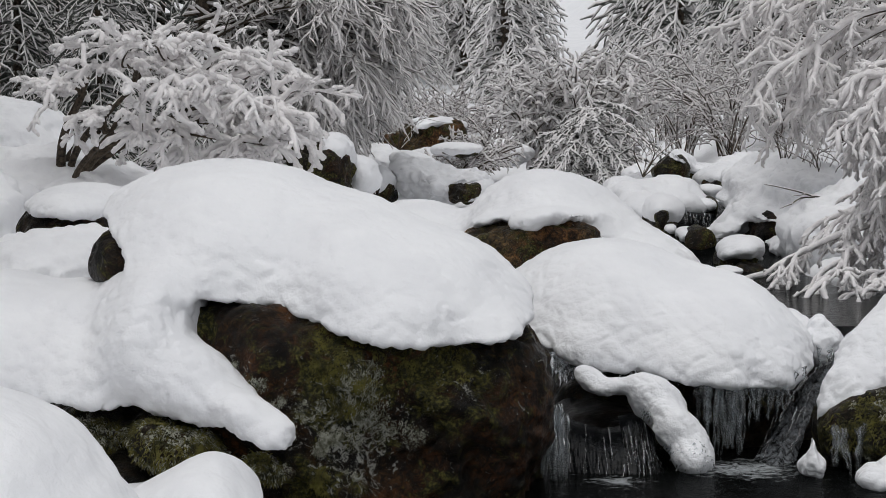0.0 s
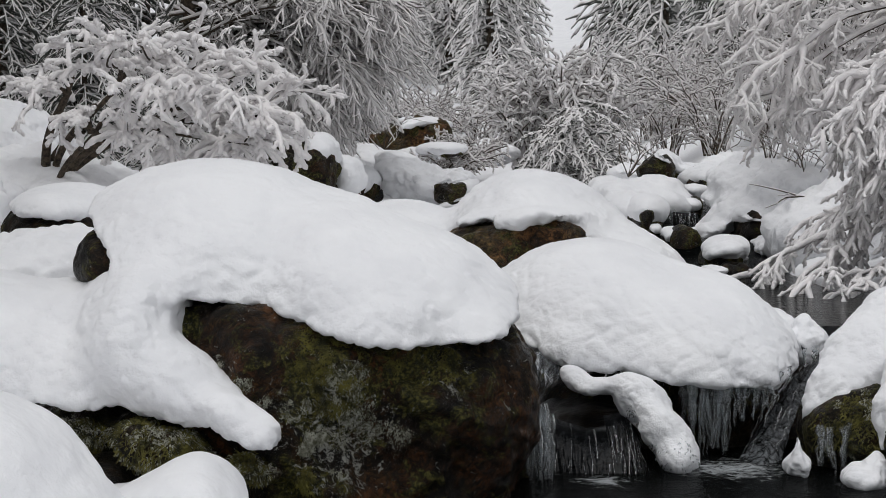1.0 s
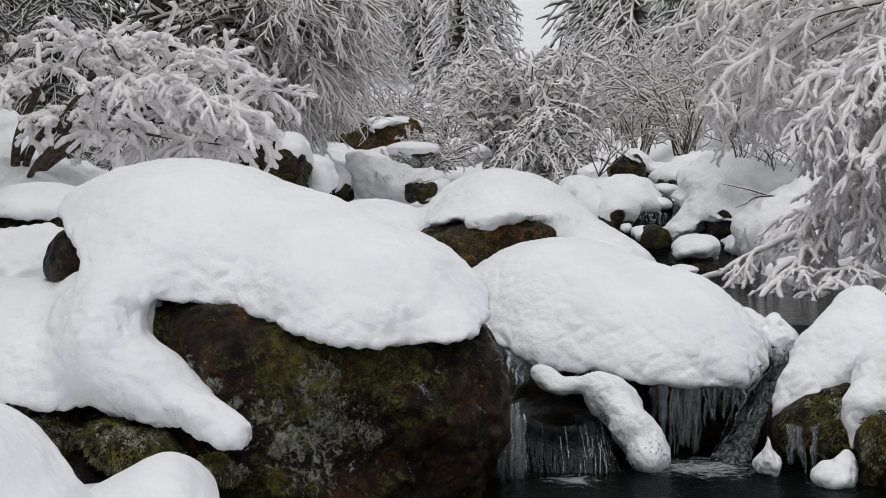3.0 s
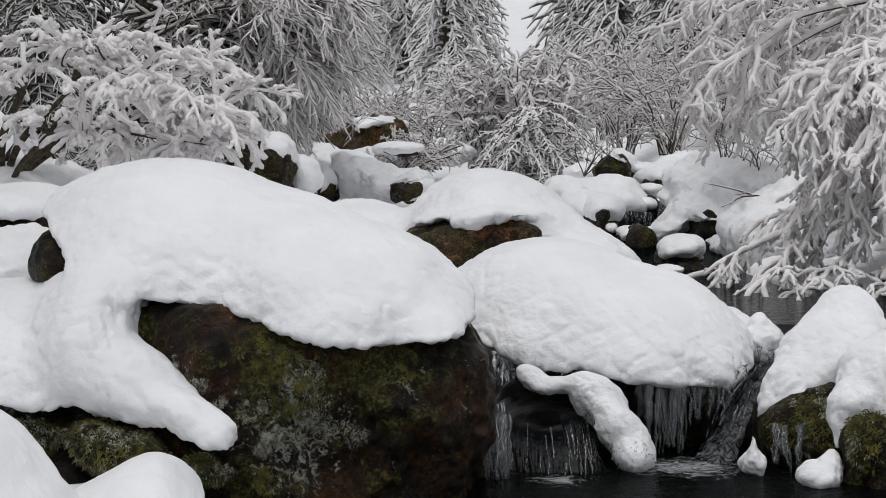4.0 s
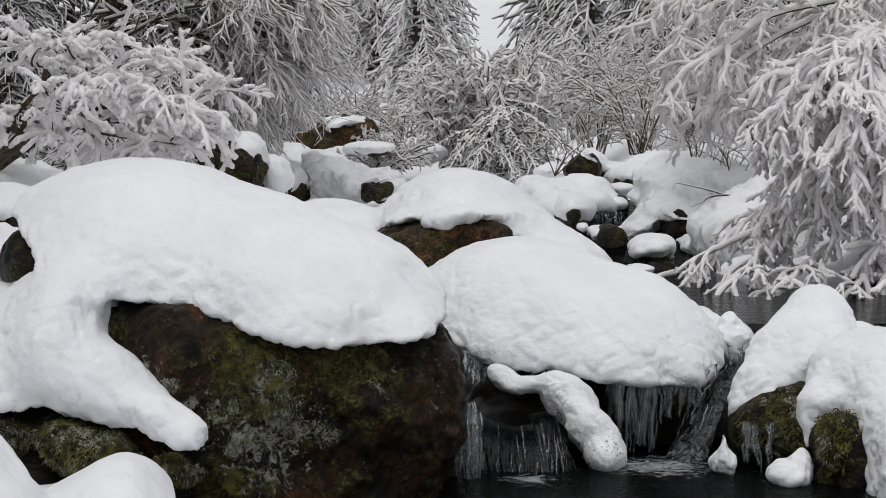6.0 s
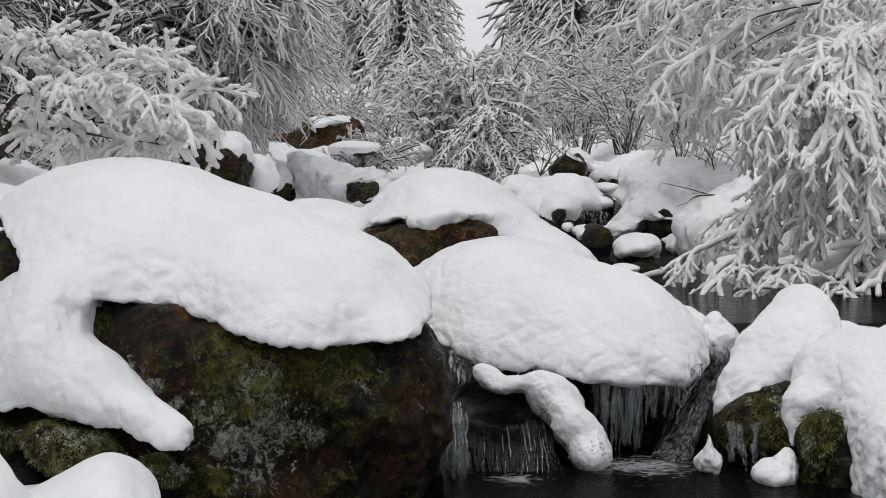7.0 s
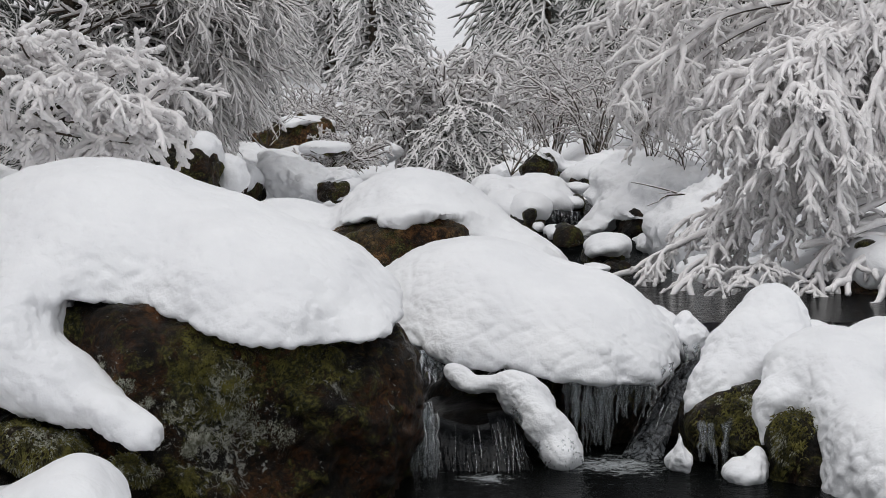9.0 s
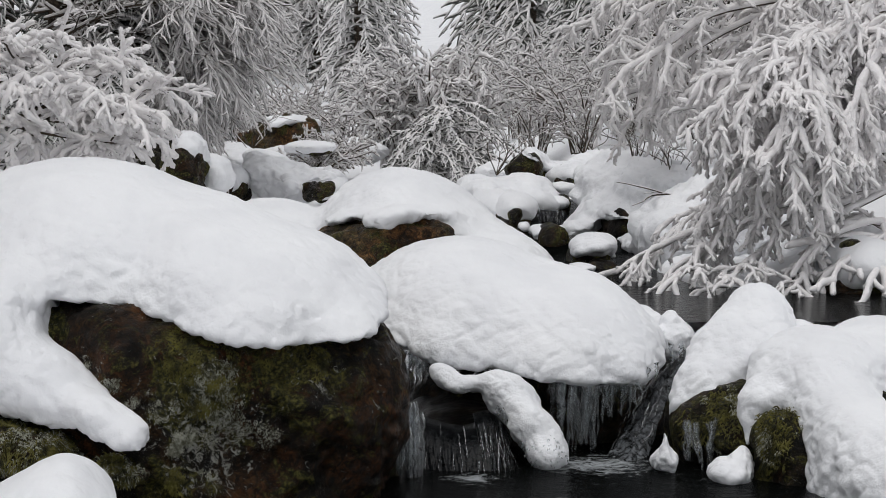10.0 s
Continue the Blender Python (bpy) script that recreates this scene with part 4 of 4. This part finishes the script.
for i, e in enumerate(ends):
    e = np.array(e)
    fork = np.array(min(forks, key=lambda h: np.linalg.norm((np.array(h) - e) * (1, 0.3, 1)) + 0.25 * rng.random())) + 0.02 * rng.normal(size=3)
    hub = np.array(min(hubs, key=lambda h: np.linalg.norm((np.array(h) - fork) * (1, 0.3, 1)) + 0.15 * rng.random()))
    bend = 0.5 * (fork + e) + np.array((0, -0.02, 0.09 * np.linalg.norm(e - fork) + 0.02)) + 0.03 * rng.normal(size=3)
    limbs.append([hub + 0.015 * rng.normal(size=3), 0.5 * (hub + fork) + np.array((0, 0, 0.06)) + 0.03 * rng.normal(size=3), fork, bend, e])
shrub("bare shrub with forked branches thickly coated in snow", tuple(root), limbs,
      [dict(k=8, s0=0.18, angle=46, length=0.26, n=7, droop=0.10, wander=0.13, shrink=0.2, tilt=0.35), dict(k=4, s0=0.2, angle=48, length=0.46, n=6, droop=0.10, wander=0.13, tilt=0.4), dict(k=2, s0=0.4, angle=45, length=0.42, n=4, droop=0.08, wander=0.1)],
      (0.016, 0.008, 0.006, 0.004), (0.023, 0.0185, 0.0145, 0.011), 3, n=20, sides=6, lift=0.6, lump=0.15, first_snow=3, tip=0.8, dark=BARK)
for a, b, c, r in (((-2.678, 12.2, 0.831), (-2.669, 12.2, 1.245), (-2.526, 12.1, 1.524), 0.032), ((-2.678, 12.2, 0.831), (-2.451, 12, 1.144), (-2.122, 11.9, 1.352), 0.036), ((-2.7, 12.3, 0.827), (-2.591, 12.2, 1.179), (-2.334, 11.95, 1.458), 0.026), ((-2.717, 12.3, 0.827), (-2.663, 12.3, 1.144), (-2.257, 12.3, 1.576), 0.024), ((-2.624, 12.1, 0.836), (-2.512, 11.9, 1.088), (-2.293, 11.7, 1.29), 0.022), ((-2.505, 12.1, 1.082), (-2.323, 12.1, 1.207), (-1.977, 12.2, 1.41), 0.026)):
    stem = thing("shrub_stem", a, "mossy brown stem of a snow-coated shrub", "stem", "stems of the shrub")
    line = curve([a, b, c], 16)
    part("bark", tubes(line[None], r, 9, 0.6, 0, 0.06, rng), BARK, stem)
    part("snow_load", tubes(line[None, 3:], 0.55 * r, 6, 0.7, 1.5, 0.3, rng), TWIG_SNOW, stem, "thin strip of snow along the stem")


# dense drooping shrub behind it
rng = np.random.default_rng(11)
limbs = []
for i in range(84):
    t = (i + 0.5) / 84
    start = np.array((-2.54, 16.8, 1.455)) * (1 - t) + np.array((-2.57, 16.8, 2.987)) * t + 0.08 * rng.normal(size=3)
    reach = 0.35 + 0.65 * math.sqrt(rng.random())
    fall = rng.random()
    far = np.interp(fall, (0, 0.3, 0.6, 1), (1.22, 1.28, 1.62, 1.72))
    end = np.array((-2.50 + reach * far, 16.2 + 0.5 * rng.normal(), 1.02 + 1.28 * fall + 0.2 * (1 - reach)))
    mid = 0.5 * start + 0.5 * end + np.array((0.05, 0, 0.26 * reach))
    limbs.append([start, mid, 0.3 * mid + 0.7 * end + np.array((0.06, 0, 0.10)), end])
tall = shrub("tall shrub with dense drooping frosted twigs", (-2.501, 16.8, 0.819), limbs,
      [dict(k=18, s0=0.08, angle=24, length=0.28, n=5, droop=0.10, wander=0.09, shrink=0.3, tilt=0.7), dict(k=6, s0=0.15, angle=30, length=0.34, n=4, droop=0.10, wander=0.14, tilt=0.7)],
      (0.012, 0.0068, 0.0052), (0.016, 0.0118, 0.0090), 5, sides=4, lift=0.9, lump=0.2, dark=BARK, load=RIME)
part("trunk", tubes(np.stack([curve([(-2.547, 16.8, 0.819), (-2.508, 16.9, 1.638), (-2.516, 16.8, 2.584), (-2.474, 16.8, 3.569)], 14)]), 0.09, 9), BARK, tall)

# snow-laden trees hanging over the pool on the far bank

hang = [dict(k=20, s0=0.10, angle=50, length=0.21, n=8, droop=0.24, wander=0.16, shrink=0.3, tilt=0.7), dict(k=7, s0=0.12, angle=40, length=0.48, n=6, droop=0.30, wander=0.18, shrink=0.4, tilt=0.9), dict(k=3, s0=0.25, angle=44, length=0.48, n=3, droop=0.26, wander=0.16)]
fine_hang = [dict(k=22, s0=0.10, angle=50, length=0.15, n=7, droop=0.24, wander=0.18, shrink=0.2, tilt=0.7), dict(k=5, s0=0.12, angle=42, length=0.46, n=5, droop=0.22, wander=0.22, tilt=0.9), dict(k=3, s0=0.25, angle=46, length=0.48, n=4, droop=0.15, wander=0.16)]
right = shrub("snow-laden tree with hanging branches over the pool", (3.425, 12.4, 0.468),
    [[(3.427, 12.5, 1.881), (2.837, 12, 1.878), (2.404, 11.7, 1.763), (2.157, 11.5, 1.565), (1.978, 11.4, 1.302)],
     [(3.427, 12.5, 1.881), (2.782, 11.9, 1.826), (2.384, 11.6, 1.738), (2.265, 11.3, 1.44), (2.173, 11.2, 1.137)],
     [(3.428, 12.5, 1.847), (2.814, 11.9, 1.81), (2.463, 11.6, 1.691), (2.458, 11.3, 1.41), (2.477, 11.2, 1.107)],
     [(3.427, 12.5, 1.881), (2.772, 12, 1.846), (2.326, 11.7, 1.725), (2.057, 11.6, 1.519), (1.881, 11.5, 1.223)],
     [(3.427, 12.5, 1.898), (2.795, 12.1, 1.866), (2.397, 11.9, 1.762), (2.091, 11.8, 1.648), (1.919, 11.8, 1.41)],
     [(3.452, 12.6, 2.02), (3.079, 12.2, 2.033), (2.783, 11.9, 1.964), (2.604, 11.7, 1.693), (2.53, 11.6, 1.394)],
     [(3.452, 12.6, 2.02), (3.112, 12.2, 2.017), (2.814, 11.8, 1.918), (2.809, 11.6, 1.566), (2.837, 11.5, 1.223)],
     [(3.427, 12.5, 1.881), (3.128, 12, 1.862), (2.869, 11.6, 1.769), (2.67, 11.4, 1.471), (2.622, 11.3, 1.104)],
     [(3.408, 12.4, 1.443), (3.104, 12, 1.41), (2.813, 11.6, 1.316), (2.551, 11.4, 1.148), (2.425, 11.3, 0.905)],
     [(3.437, 12.5, 1.342), (3, 12.1, 1.295), (2.64, 11.8, 1.186), (2.346, 11.6, 1.08), (2.172, 11.5, 0.849)],
     [(3.465, 12.6, 1.308), (2.984, 12.3, 1.277), (2.543, 12.1, 1.181), (2.132, 11.9, 1.056), (1.973, 11.8, 0.818)],
     [(3.459, 12.6, 1.647), (2.978, 12.3, 1.609), (2.539, 12.1, 1.508), (2.228, 12, 1.312), (2.084, 11.9, 1.056)],
     [(3.458, 12.6, 1.681), (3.02, 12.2, 1.64), (2.712, 12, 1.539), (2.479, 11.8, 1.282), (2.398, 11.7, 0.998)]],
    hang, (0.02, 0.010, 0.007, 0.004), (0.036, 0.0245, 0.017, 0.0115), 17, lift=0.55, lump=0.16, sides=5, tip=0.62)
low = shrub("low snow-bent branches reaching down to the pool", (3.053, 12.0, 0.531),
    [[(3.055, 12.3, 0.977), (2.429, 12, 0.874), (1.99, 11.9, 0.771), (1.654, 11.8, 0.648), (1.381, 11.7, 0.495)],
     [(3.055, 12.3, 0.96), (2.332, 12, 0.808), (1.927, 11.8, 0.642), (1.748, 11.4, 0.544), (1.644, 11.15, 0.453)],
     [(3.031, 12.2, 0.947), (2.486, 11.8, 0.802), (2.178, 11.6, 0.608), (2.016, 11.3, 0.536), (1.936, 11.1, 0.464)],
     [(3.031, 12.2, 0.931), (2.624, 11.7, 0.792), (2.441, 11.5, 0.583), (2.333, 11.2, 0.522), (2.273, 11.05, 0.462)],
     [(3.08, 12.4, 0.973), (2.403, 12.2, 0.914), (2.039, 12.1, 0.879), (1.795, 12, 0.759), (1.621, 11.9, 0.545)],
     [(3.08, 12.4, 0.973), (2.522, 12.3, 0.944), (2.204, 12.2, 0.881), (2.024, 12.1, 0.721), (1.938, 12, 0.498)]],
    [dict(k=10, s0=0.25, angle=40, length=0.20, n=7, droop=0.24, wander=0.14, shrink=0.2), dict(k=5, s0=0.15, angle=42, length=0.42, n=5, droop=0.16), dict(k=2, s0=0.3, angle=40, length=0.45, n=4, droop=0.1)],
    (0.014, 0.009, 0.006, 0.004), (0.022, 0.017, 0.0135, 0.010), 19, lift=0.6, lump=0.16, sides=6, tip=0.65)
fallen = shrub("snow-crusted branches lying on the bank of the pool", (2.886, 11.6, 0.686),
    [[(3.128, 11.8, 0.706), (2.829, 11.5, 0.787), (2.65, 11.4, 0.767), (2.444, 11.3, 0.674), (2.288, 11.2, 0.498)], [(3.103, 11.7, 0.648), (2.806, 11.4, 0.699), (2.659, 11.3, 0.644), (2.501, 11, 0.544), (2.433, 10.8, 0.448)],
     [(3.128, 11.8, 0.674), (2.885, 11.6, 0.75), (2.758, 11.6, 0.813), (2.58, 11.5, 0.724), (2.436, 11.4, 0.59)], [(3.108, 11.6, 0.623), (2.874, 11.3, 0.644), (2.734, 11.1, 0.566), (2.642, 10.9, 0.492), (2.58, 10.7, 0.445)]],
    [dict(k=5, s0=0.2, angle=46, length=0.24, n=6, droop=0.16, wander=0.14, shrink=0.2), dict(k=2, s0=0.25, angle=42, length=0.42, n=5, droop=0.12)],
    (0.014, 0.009, 0.006), (0.026, 0.0215, 0.0165), 29, lift=0.6, lump=0.16, sides=6, tip=0.7)
arch = shrub("tree with arching boughs and hanging snowy twigs", (3.605, 14.5, 0.703),
    [[(3.997, 14.6, 2.312), (3.145, 14.3, 2.225), (2.499, 14, 2.11), (2.224, 13.9, 2.023), (1.941, 13.8, 1.819), (1.688, 13.7, 1.676), (1.545, 13.6, 1.512)],
     [(3.998, 14.6, 2.273), (3.146, 14.3, 2.179), (2.629, 14.1, 1.96), (2.33, 14, 1.73), (2.184, 13.9, 1.447)],
     [(3.998, 14.6, 2.273), (3.108, 14.3, 2.141), (2.533, 14.1, 2.009), (2.14, 14, 1.787), (1.984, 13.9, 1.616), (1.919, 13.8, 1.428)],
     [(4.049, 14.8, 2.444), (2.817, 14.6, 2.312), (2.212, 14.5, 2.221), (1.857, 14.4, 2.068), (1.652, 14.3, 1.853)],
     [(3.996, 14.6, 2.352), (3.199, 14.2, 2.269), (2.759, 14, 2.152), (2.835, 13.9, 2.027), (2.909, 13.8, 1.874)],
     [(3.998, 14.6, 2.234), (3.246, 14.4, 2.146), (2.743, 14.2, 2.021), (2.499, 14.1, 1.714), (2.409, 14, 1.372)],
     [(4.076, 14.9, 2.49), (2.774, 14.8, 2.424), (2.177, 14.8, 2.325), (1.767, 14.7, 2.22), (1.521, 14.6, 1.999)],
     [(4.055, 14.8, 2.126), (3.099, 14.8, 1.968), (2.565, 14.7, 1.766), (2.389, 14.7, 1.548), (2.276, 14.6, 1.331)],
     [(4.026, 14.7, 2.2), (3.213, 14.6, 2.117), (2.724, 14.5, 1.917), (2.124, 14.4, 1.681), (1.879, 14.3, 1.545), (1.813, 14.2, 1.39)]],
    fine_hang, (0.018, 0.008, 0.005, 0.004), (0.032, 0.019, 0.0135, 0.010), 23, lift=0.6, lump=0.16, sides=5, tip=0.6, load=RIME)

for ob, a, b, r in ((right, (3.481, 12.6, 0.453), (3.473, 12.6, 2.761), 0.12), (arch, (3.63, 14.6, 0.698), (3.671, 14.6, 2.976), 0.10)):
    part("trunk", tubes(np.stack([curve([a, np.array(a) * 0.5 + np.array(b) * 0.5 + (0.05, 0, 0), b], 10)]), r, 9, 0.7), BARK, ob)


# frosted bushes and saplings
def frosted_bush(base, height, spread, seed, count=18, lean=(0, 0), twig=0.0105, label="bare sapling coated in frost and snow", droop=0.03, k=(9, 5), load=RIME):
    rng = np.random.default_rng(seed)
    limbs = []
    for i in range(count):
        a = 6.283 * (i + rng.random()) / count
        r = spread * (0.35 + 0.65 * rng.random())
        h = height * (0.55 + 0.45 * rng.random()) * (1 - 0.3 * (r / spread) ** 2)
        b = np.array(base) + 0.06 * rng.normal(size=3) * (1, 1, 0)
        e = np.array(base) + (r * math.cos(a) + lean[0], 0.7 * r * math.sin(a) + lean[1], h)
        limbs.append([b, 0.6 * b + 0.4 * e + (0, 0, 0.15 * height), 0.25 * b + 0.75 * e + (0, 0, 0.08 * height), e])
    return shrub(label, base, limbs, [dict(k=k[0], s0=0.08, angle=48, length=0.30, n=7, droop=droop, wander=0.26, tilt=1.2, shrink=0.3),
        dict(k=k[1], s0=0.15, angle=42, length=0.42, n=5, droop=droop, wander=0.32, tilt=1.2)], (0.010, 0.0065, 0.0050), (1.1 * twig, 1.0 * twig, 0.9 * twig), seed, n=10, sides=4, lift=1.1, load=load)


for i, (base, h, r, lean, twig) in enumerate([((0.692, 22, 0.814), 1.42, 0.80, (-0.02, -0.5), 0.0165), ((0.211, 21.6, 0.825), 1.15, 0.55, (-0.12, 0), 0.0150), ((1.068, 22.4, 0.804), 1.38, 0.6, (0.1, -0.3), 0.0150), ((0.104, 24, 0.825), 1.5, 0.5, (0, 0), 0.0105),
        ((2.139, 21, 0.984), 1.15, 0.8, (-0.1, 0), 0.0105), ((1.844, 23, 0.912), 1.2, 0.6, (0.1, 0), 0.0105), ((2.718, 22, 0.963), 1.4, 0.8, (0, 0), 0.0105), ((3.049, 21, 1.012), 1.5, 0.8, (0, 0), 0.0105), ((1.945, 27, 0.898), 1.7, 0.7, (0, 0), 0.0095),
        ((3.003, 28, 0.955), 1.7, 1.0, (0, 0), 0.0095), ((-0.471, 18.5, 0.819), 0.32, 0.45, (0.1, 0), 0.0085), ((-0.238, 20, 0.869), 0.40, 0.5, (-0.1, 0), 0.0085), ((-0.285, 27, 0.898), 0.75, 0.6, (0, 0), 0.0085),
        ((-1.052, 29, 1.057), 0.85, 0.8, (0, 0), 0.0095), ((-0.648, 28.5, 1.024), 0.6, 0.8, (0, 0), 0.0095), ((-1.517, 25, 0.936), 0.7, 0.6, (0, 0), 0.0105), ((-3.333, 17, 1.18), 1.2, 0.9, (0.1, 0), 0.0075), ((-4.092, 17.5, 1.315), 1.4, 0.8, (0, 0), 0.0075), ((2.745, 17, 1.042), 1.5, 0.9, (0, 0), 0.0105), ((3.112, 16.5, 1.008), 1.6, 0.9, (0, 0), 0.0105)]):
    frosted_bush(base, h, r, 200 + i, 22 if i < 3 else 18, lean=lean, twig=twig, droop=0.12 if i < 3 else 0.04, k=(8, 4), load=TWIG_SNOW if i < 3 else RIME)


for at, seed in (((1.002, 16.5, 0.91), 255), ((-1.104, 19.5, 1.051), 256), ((1.915, 15, 1.004), 257), ((2.122, 14.6, 0.877), 251), ((2.085, 14.9, 0.825), 252), ((2.167, 21, 0.984), 253)):
    rng = np.random.default_rng(seed)
    stems = [[np.array(at), np.array(at) + (0.12 * rng.normal(), 0.1 * rng.normal(), 0.22), np.array(at) + (0.28 * rng.normal() - 0.05, 0.1, 0.40 + 0.12 * rng.random())] for _ in range(7)]
    shrub("thin dark leafless twigs standing in the snow", at, stems, [dict(k=5, s0=0.3, angle=35, length=0.35, n=5, droop=0.0, wander=0.1)], (0.005, 0.003), (0.0035, 0.002), seed, n=8, sides=4)
reaching = [[(2.07, 13.6, 0.858), (1.889, 13.5, 0.88), (1.761, 13.5, 0.928), (1.625, 13.5, 0.964)], [(1.926, 13.5, 0.877), (1.816, 13.5, 0.855), (1.676, 13.4, 0.811)]]
shrub("dark bare branch reaching over the snow bank", (2.07, 13.6, 0.85), reaching, [dict(k=3, s0=0.3, angle=35, length=0.25, n=5, droop=0.0, wander=0.1)], (0.007, 0.004), (0.005, 0.003), 254, n=8, sides=4)


# ---- spruces ----
def spruce(label, base, height, spread, seed, whorls=26, per=6, k=7, snow=0.03, low_start=0.06, fine=4, heavy=1.0, wild=0.0, profile=0.8, reach=0.45, loose=0.16):
    rng = np.random.default_rng(seed)
    ob = thing("spruce", base, label, "spruce", "spruces")
    b = np.array(base)
    trunk = curve([b, b + (0.02, 0, 0.5 * height), b + (0, 0, height)], 12)
    part("trunk", tubes(trunk[None], 0.018 * height, 8, 0.15), BARK, ob)
    boughs = []
    for w in range(whorls):
        t = low_start + (1 - low_start) * (w + 0.3 * rng.random()) / whorls
        size = spread * (1 - t) ** profile + 0.04 * spread
        for j in range(per):
            a = 6.283 * (j + 0.8 * rng.random()) / per + w * 1.3
            d = np.array((math.cos(a), math.sin(a), 0))
            s = size * (0.7 + 0.5 * rng.random()) * (1 + wild * rng.normal())
            d = d + (0, 0, 0.5 * wild * rng.normal())
            p = b + (0, 0, (t + 0.15 * wild * rng.normal()) * height) + 0.15 * wild * spread * rng.normal(size=3) * (1, 1, 0)
            boughs.append(np.stack([p + d * s * q + (0, 0, s * (0.15 * q - (0.95 - 0.45 * t) * q * q)) for q in np.linspace(0.03, 1, 6)]))
    boughs = np.stack(boughs)
    twigs = sprout(boughs, k, rng, s0=0.12, angle=42, length=reach, n=fine, droop=0.30, wander=loose, tilt=0.5, shrink=0.55)
    tagged(part("needles", join(tubes(boughs, 1.15 * snow, 3, 0.5, -0.9), tubes(twigs, 1.15 * snow, 3, 0.4, -0.9)), NEEDLES, ob, "dark green needles under the snow"), kind="stuff")
    tagged(part("snow_load", join(tubes(boughs, heavy * snow, 4, 0.6, 0.5, 0.25, rng), tubes(twigs, 0.95 * heavy * snow, 4, 0.55, 0.45, 0.25, rng)), TWIG_SNOW, ob, "snow lying on every bough"), kind="stuff")
    return ob


spruce("broad young spruce sagging under snow", (0.739, 20.8, 0.689), 0.80, 0.70, 301, 22, 10, 20, 0.0082, 0.0, heavy=1.4, wild=0.45, profile=0.5, reach=0.22, loose=0.5, fine=5)
tall_a = spruce("tall slim spruce loaded with snow", (-1.069, 42, 0.956), 8.0, 1.0, 302, 44, 8, 9, 0.0145, heavy=1.8, reach=0.32, fine=3)
tall_b = spruce("tall spruce with drooping snowy boughs", (-0.185, 36, 0.972), 7.0, 0.85, 303, 44, 8, 9, 0.0135, heavy=1.8, reach=0.32, fine=3)
small = spruce("snow-covered spruce, distant on the hillside or added unseen for shade", (-2.989, 60, 0.843), 9.0, 1.7, 304, 22, 5, 4, 0.06, fine=3, heavy=1.2)
dark = spruce("dark spruce with patchy snow on its boughs", (2.478, 32, 0.978), 5.0, 1.1, 306, 28, 7, 6, 0.018, heavy=1.3, fine=3)


shade = spruce("shaded spruce with little snow on its boughs", (-3.347, 19.5, 1.199), 3.6, 0.85, 307, 26, 7, 6, 0.015, heavy=0.75, fine=3)


def on_ground(x, y, sink=0.1):
    return float(ground_height(np.array([[x]]), np.array([[y]]))[0, 0]) - sink


for ob, x, y, k, turn in ((tall_a, -1.8, 46, 1.0, 40), (tall_b, 0.191, 44, 1.1, 100), (tall_b, -0.639, 48, 1.2, 10), (tall_a, -2.217, 40, 0.9, 70),
        (dark, 2.9, 40, 1.2, 140), (dark, 2.259, 36, 1.1, 140), (dark, 3.196, 34, 1.1, 230), (dark, 3.391, 30, 1.0, 300), (dark, 3.849, 28, 1.0, 20), (dark, 4.147, 24, 0.9, 80), (dark, 4.638, 22, 0.9, 200),
        (shade, -3.75, 15.6, 0.75, 60), (shade, -3.05, 15.2, 0.62, 120), (shade, -4.563, 19, 1.1, 90), (shade, -3.81, 18.6, 1.0, 190), (shade, -3.804, 17.2, 0.8, 10), (shade, -2.584, 18.5, 1.0, 30), (shade, -2.087, 20, 1.1, 150), (dark, -2.006, 26, 0.9, 250), (dark, 4.382, 18, 0.7, 45)):
    copy_thing(ob, pose(x, y, on_ground(x, y), 0, 0, turn) @ Matrix.Scale(k, 4))
for i, (at, h, r) in enumerate([((-2.19, 14.2, 1.007), 0.9, 0.45), ((-3.254, 16.6, 1.186), 1.5, 0.6), ((-1.796, 14.6, 1.015), 0.9, 0.45), ((-4.114, 17.0, 1.272), 1.7, 0.7)]):
    spruce("low spruce with dark boughs behind the shrub", at, h, r, 320 + i, 16, 9, 9, 0.008, 0.0, heavy=1.3, wild=0.3, profile=0.6)
# unseen spruces left of the view, added to block sky light
for x, y, turn in ((-5.0, 9.5, 10), (-5.6, 12.2, 100), (-6.4, 15.0, 220), (-7.4, 18.0, 300), (-4.6, 6.5, 50)):
    copy_thing(small, pose(x, y, on_ground(x, y), 0, 0, turn) @ Matrix.Scale(1.05, 4))
rng = np.random.default_rng(77)
for i in range(18):
    y = 34 + 70 * (i / 18) + 4 * rng.random()
    x = 0.0239 * y + (-1 if i % 2 else 1) * y * (0.028 + 0.22 * rng.random())
    copy_thing(small, pose(x, y, on_ground(x, y, 0.2), 0, 0, 360 * rng.random()) @ Matrix.Scale(0.6 + 0.4 * rng.random(), 4))
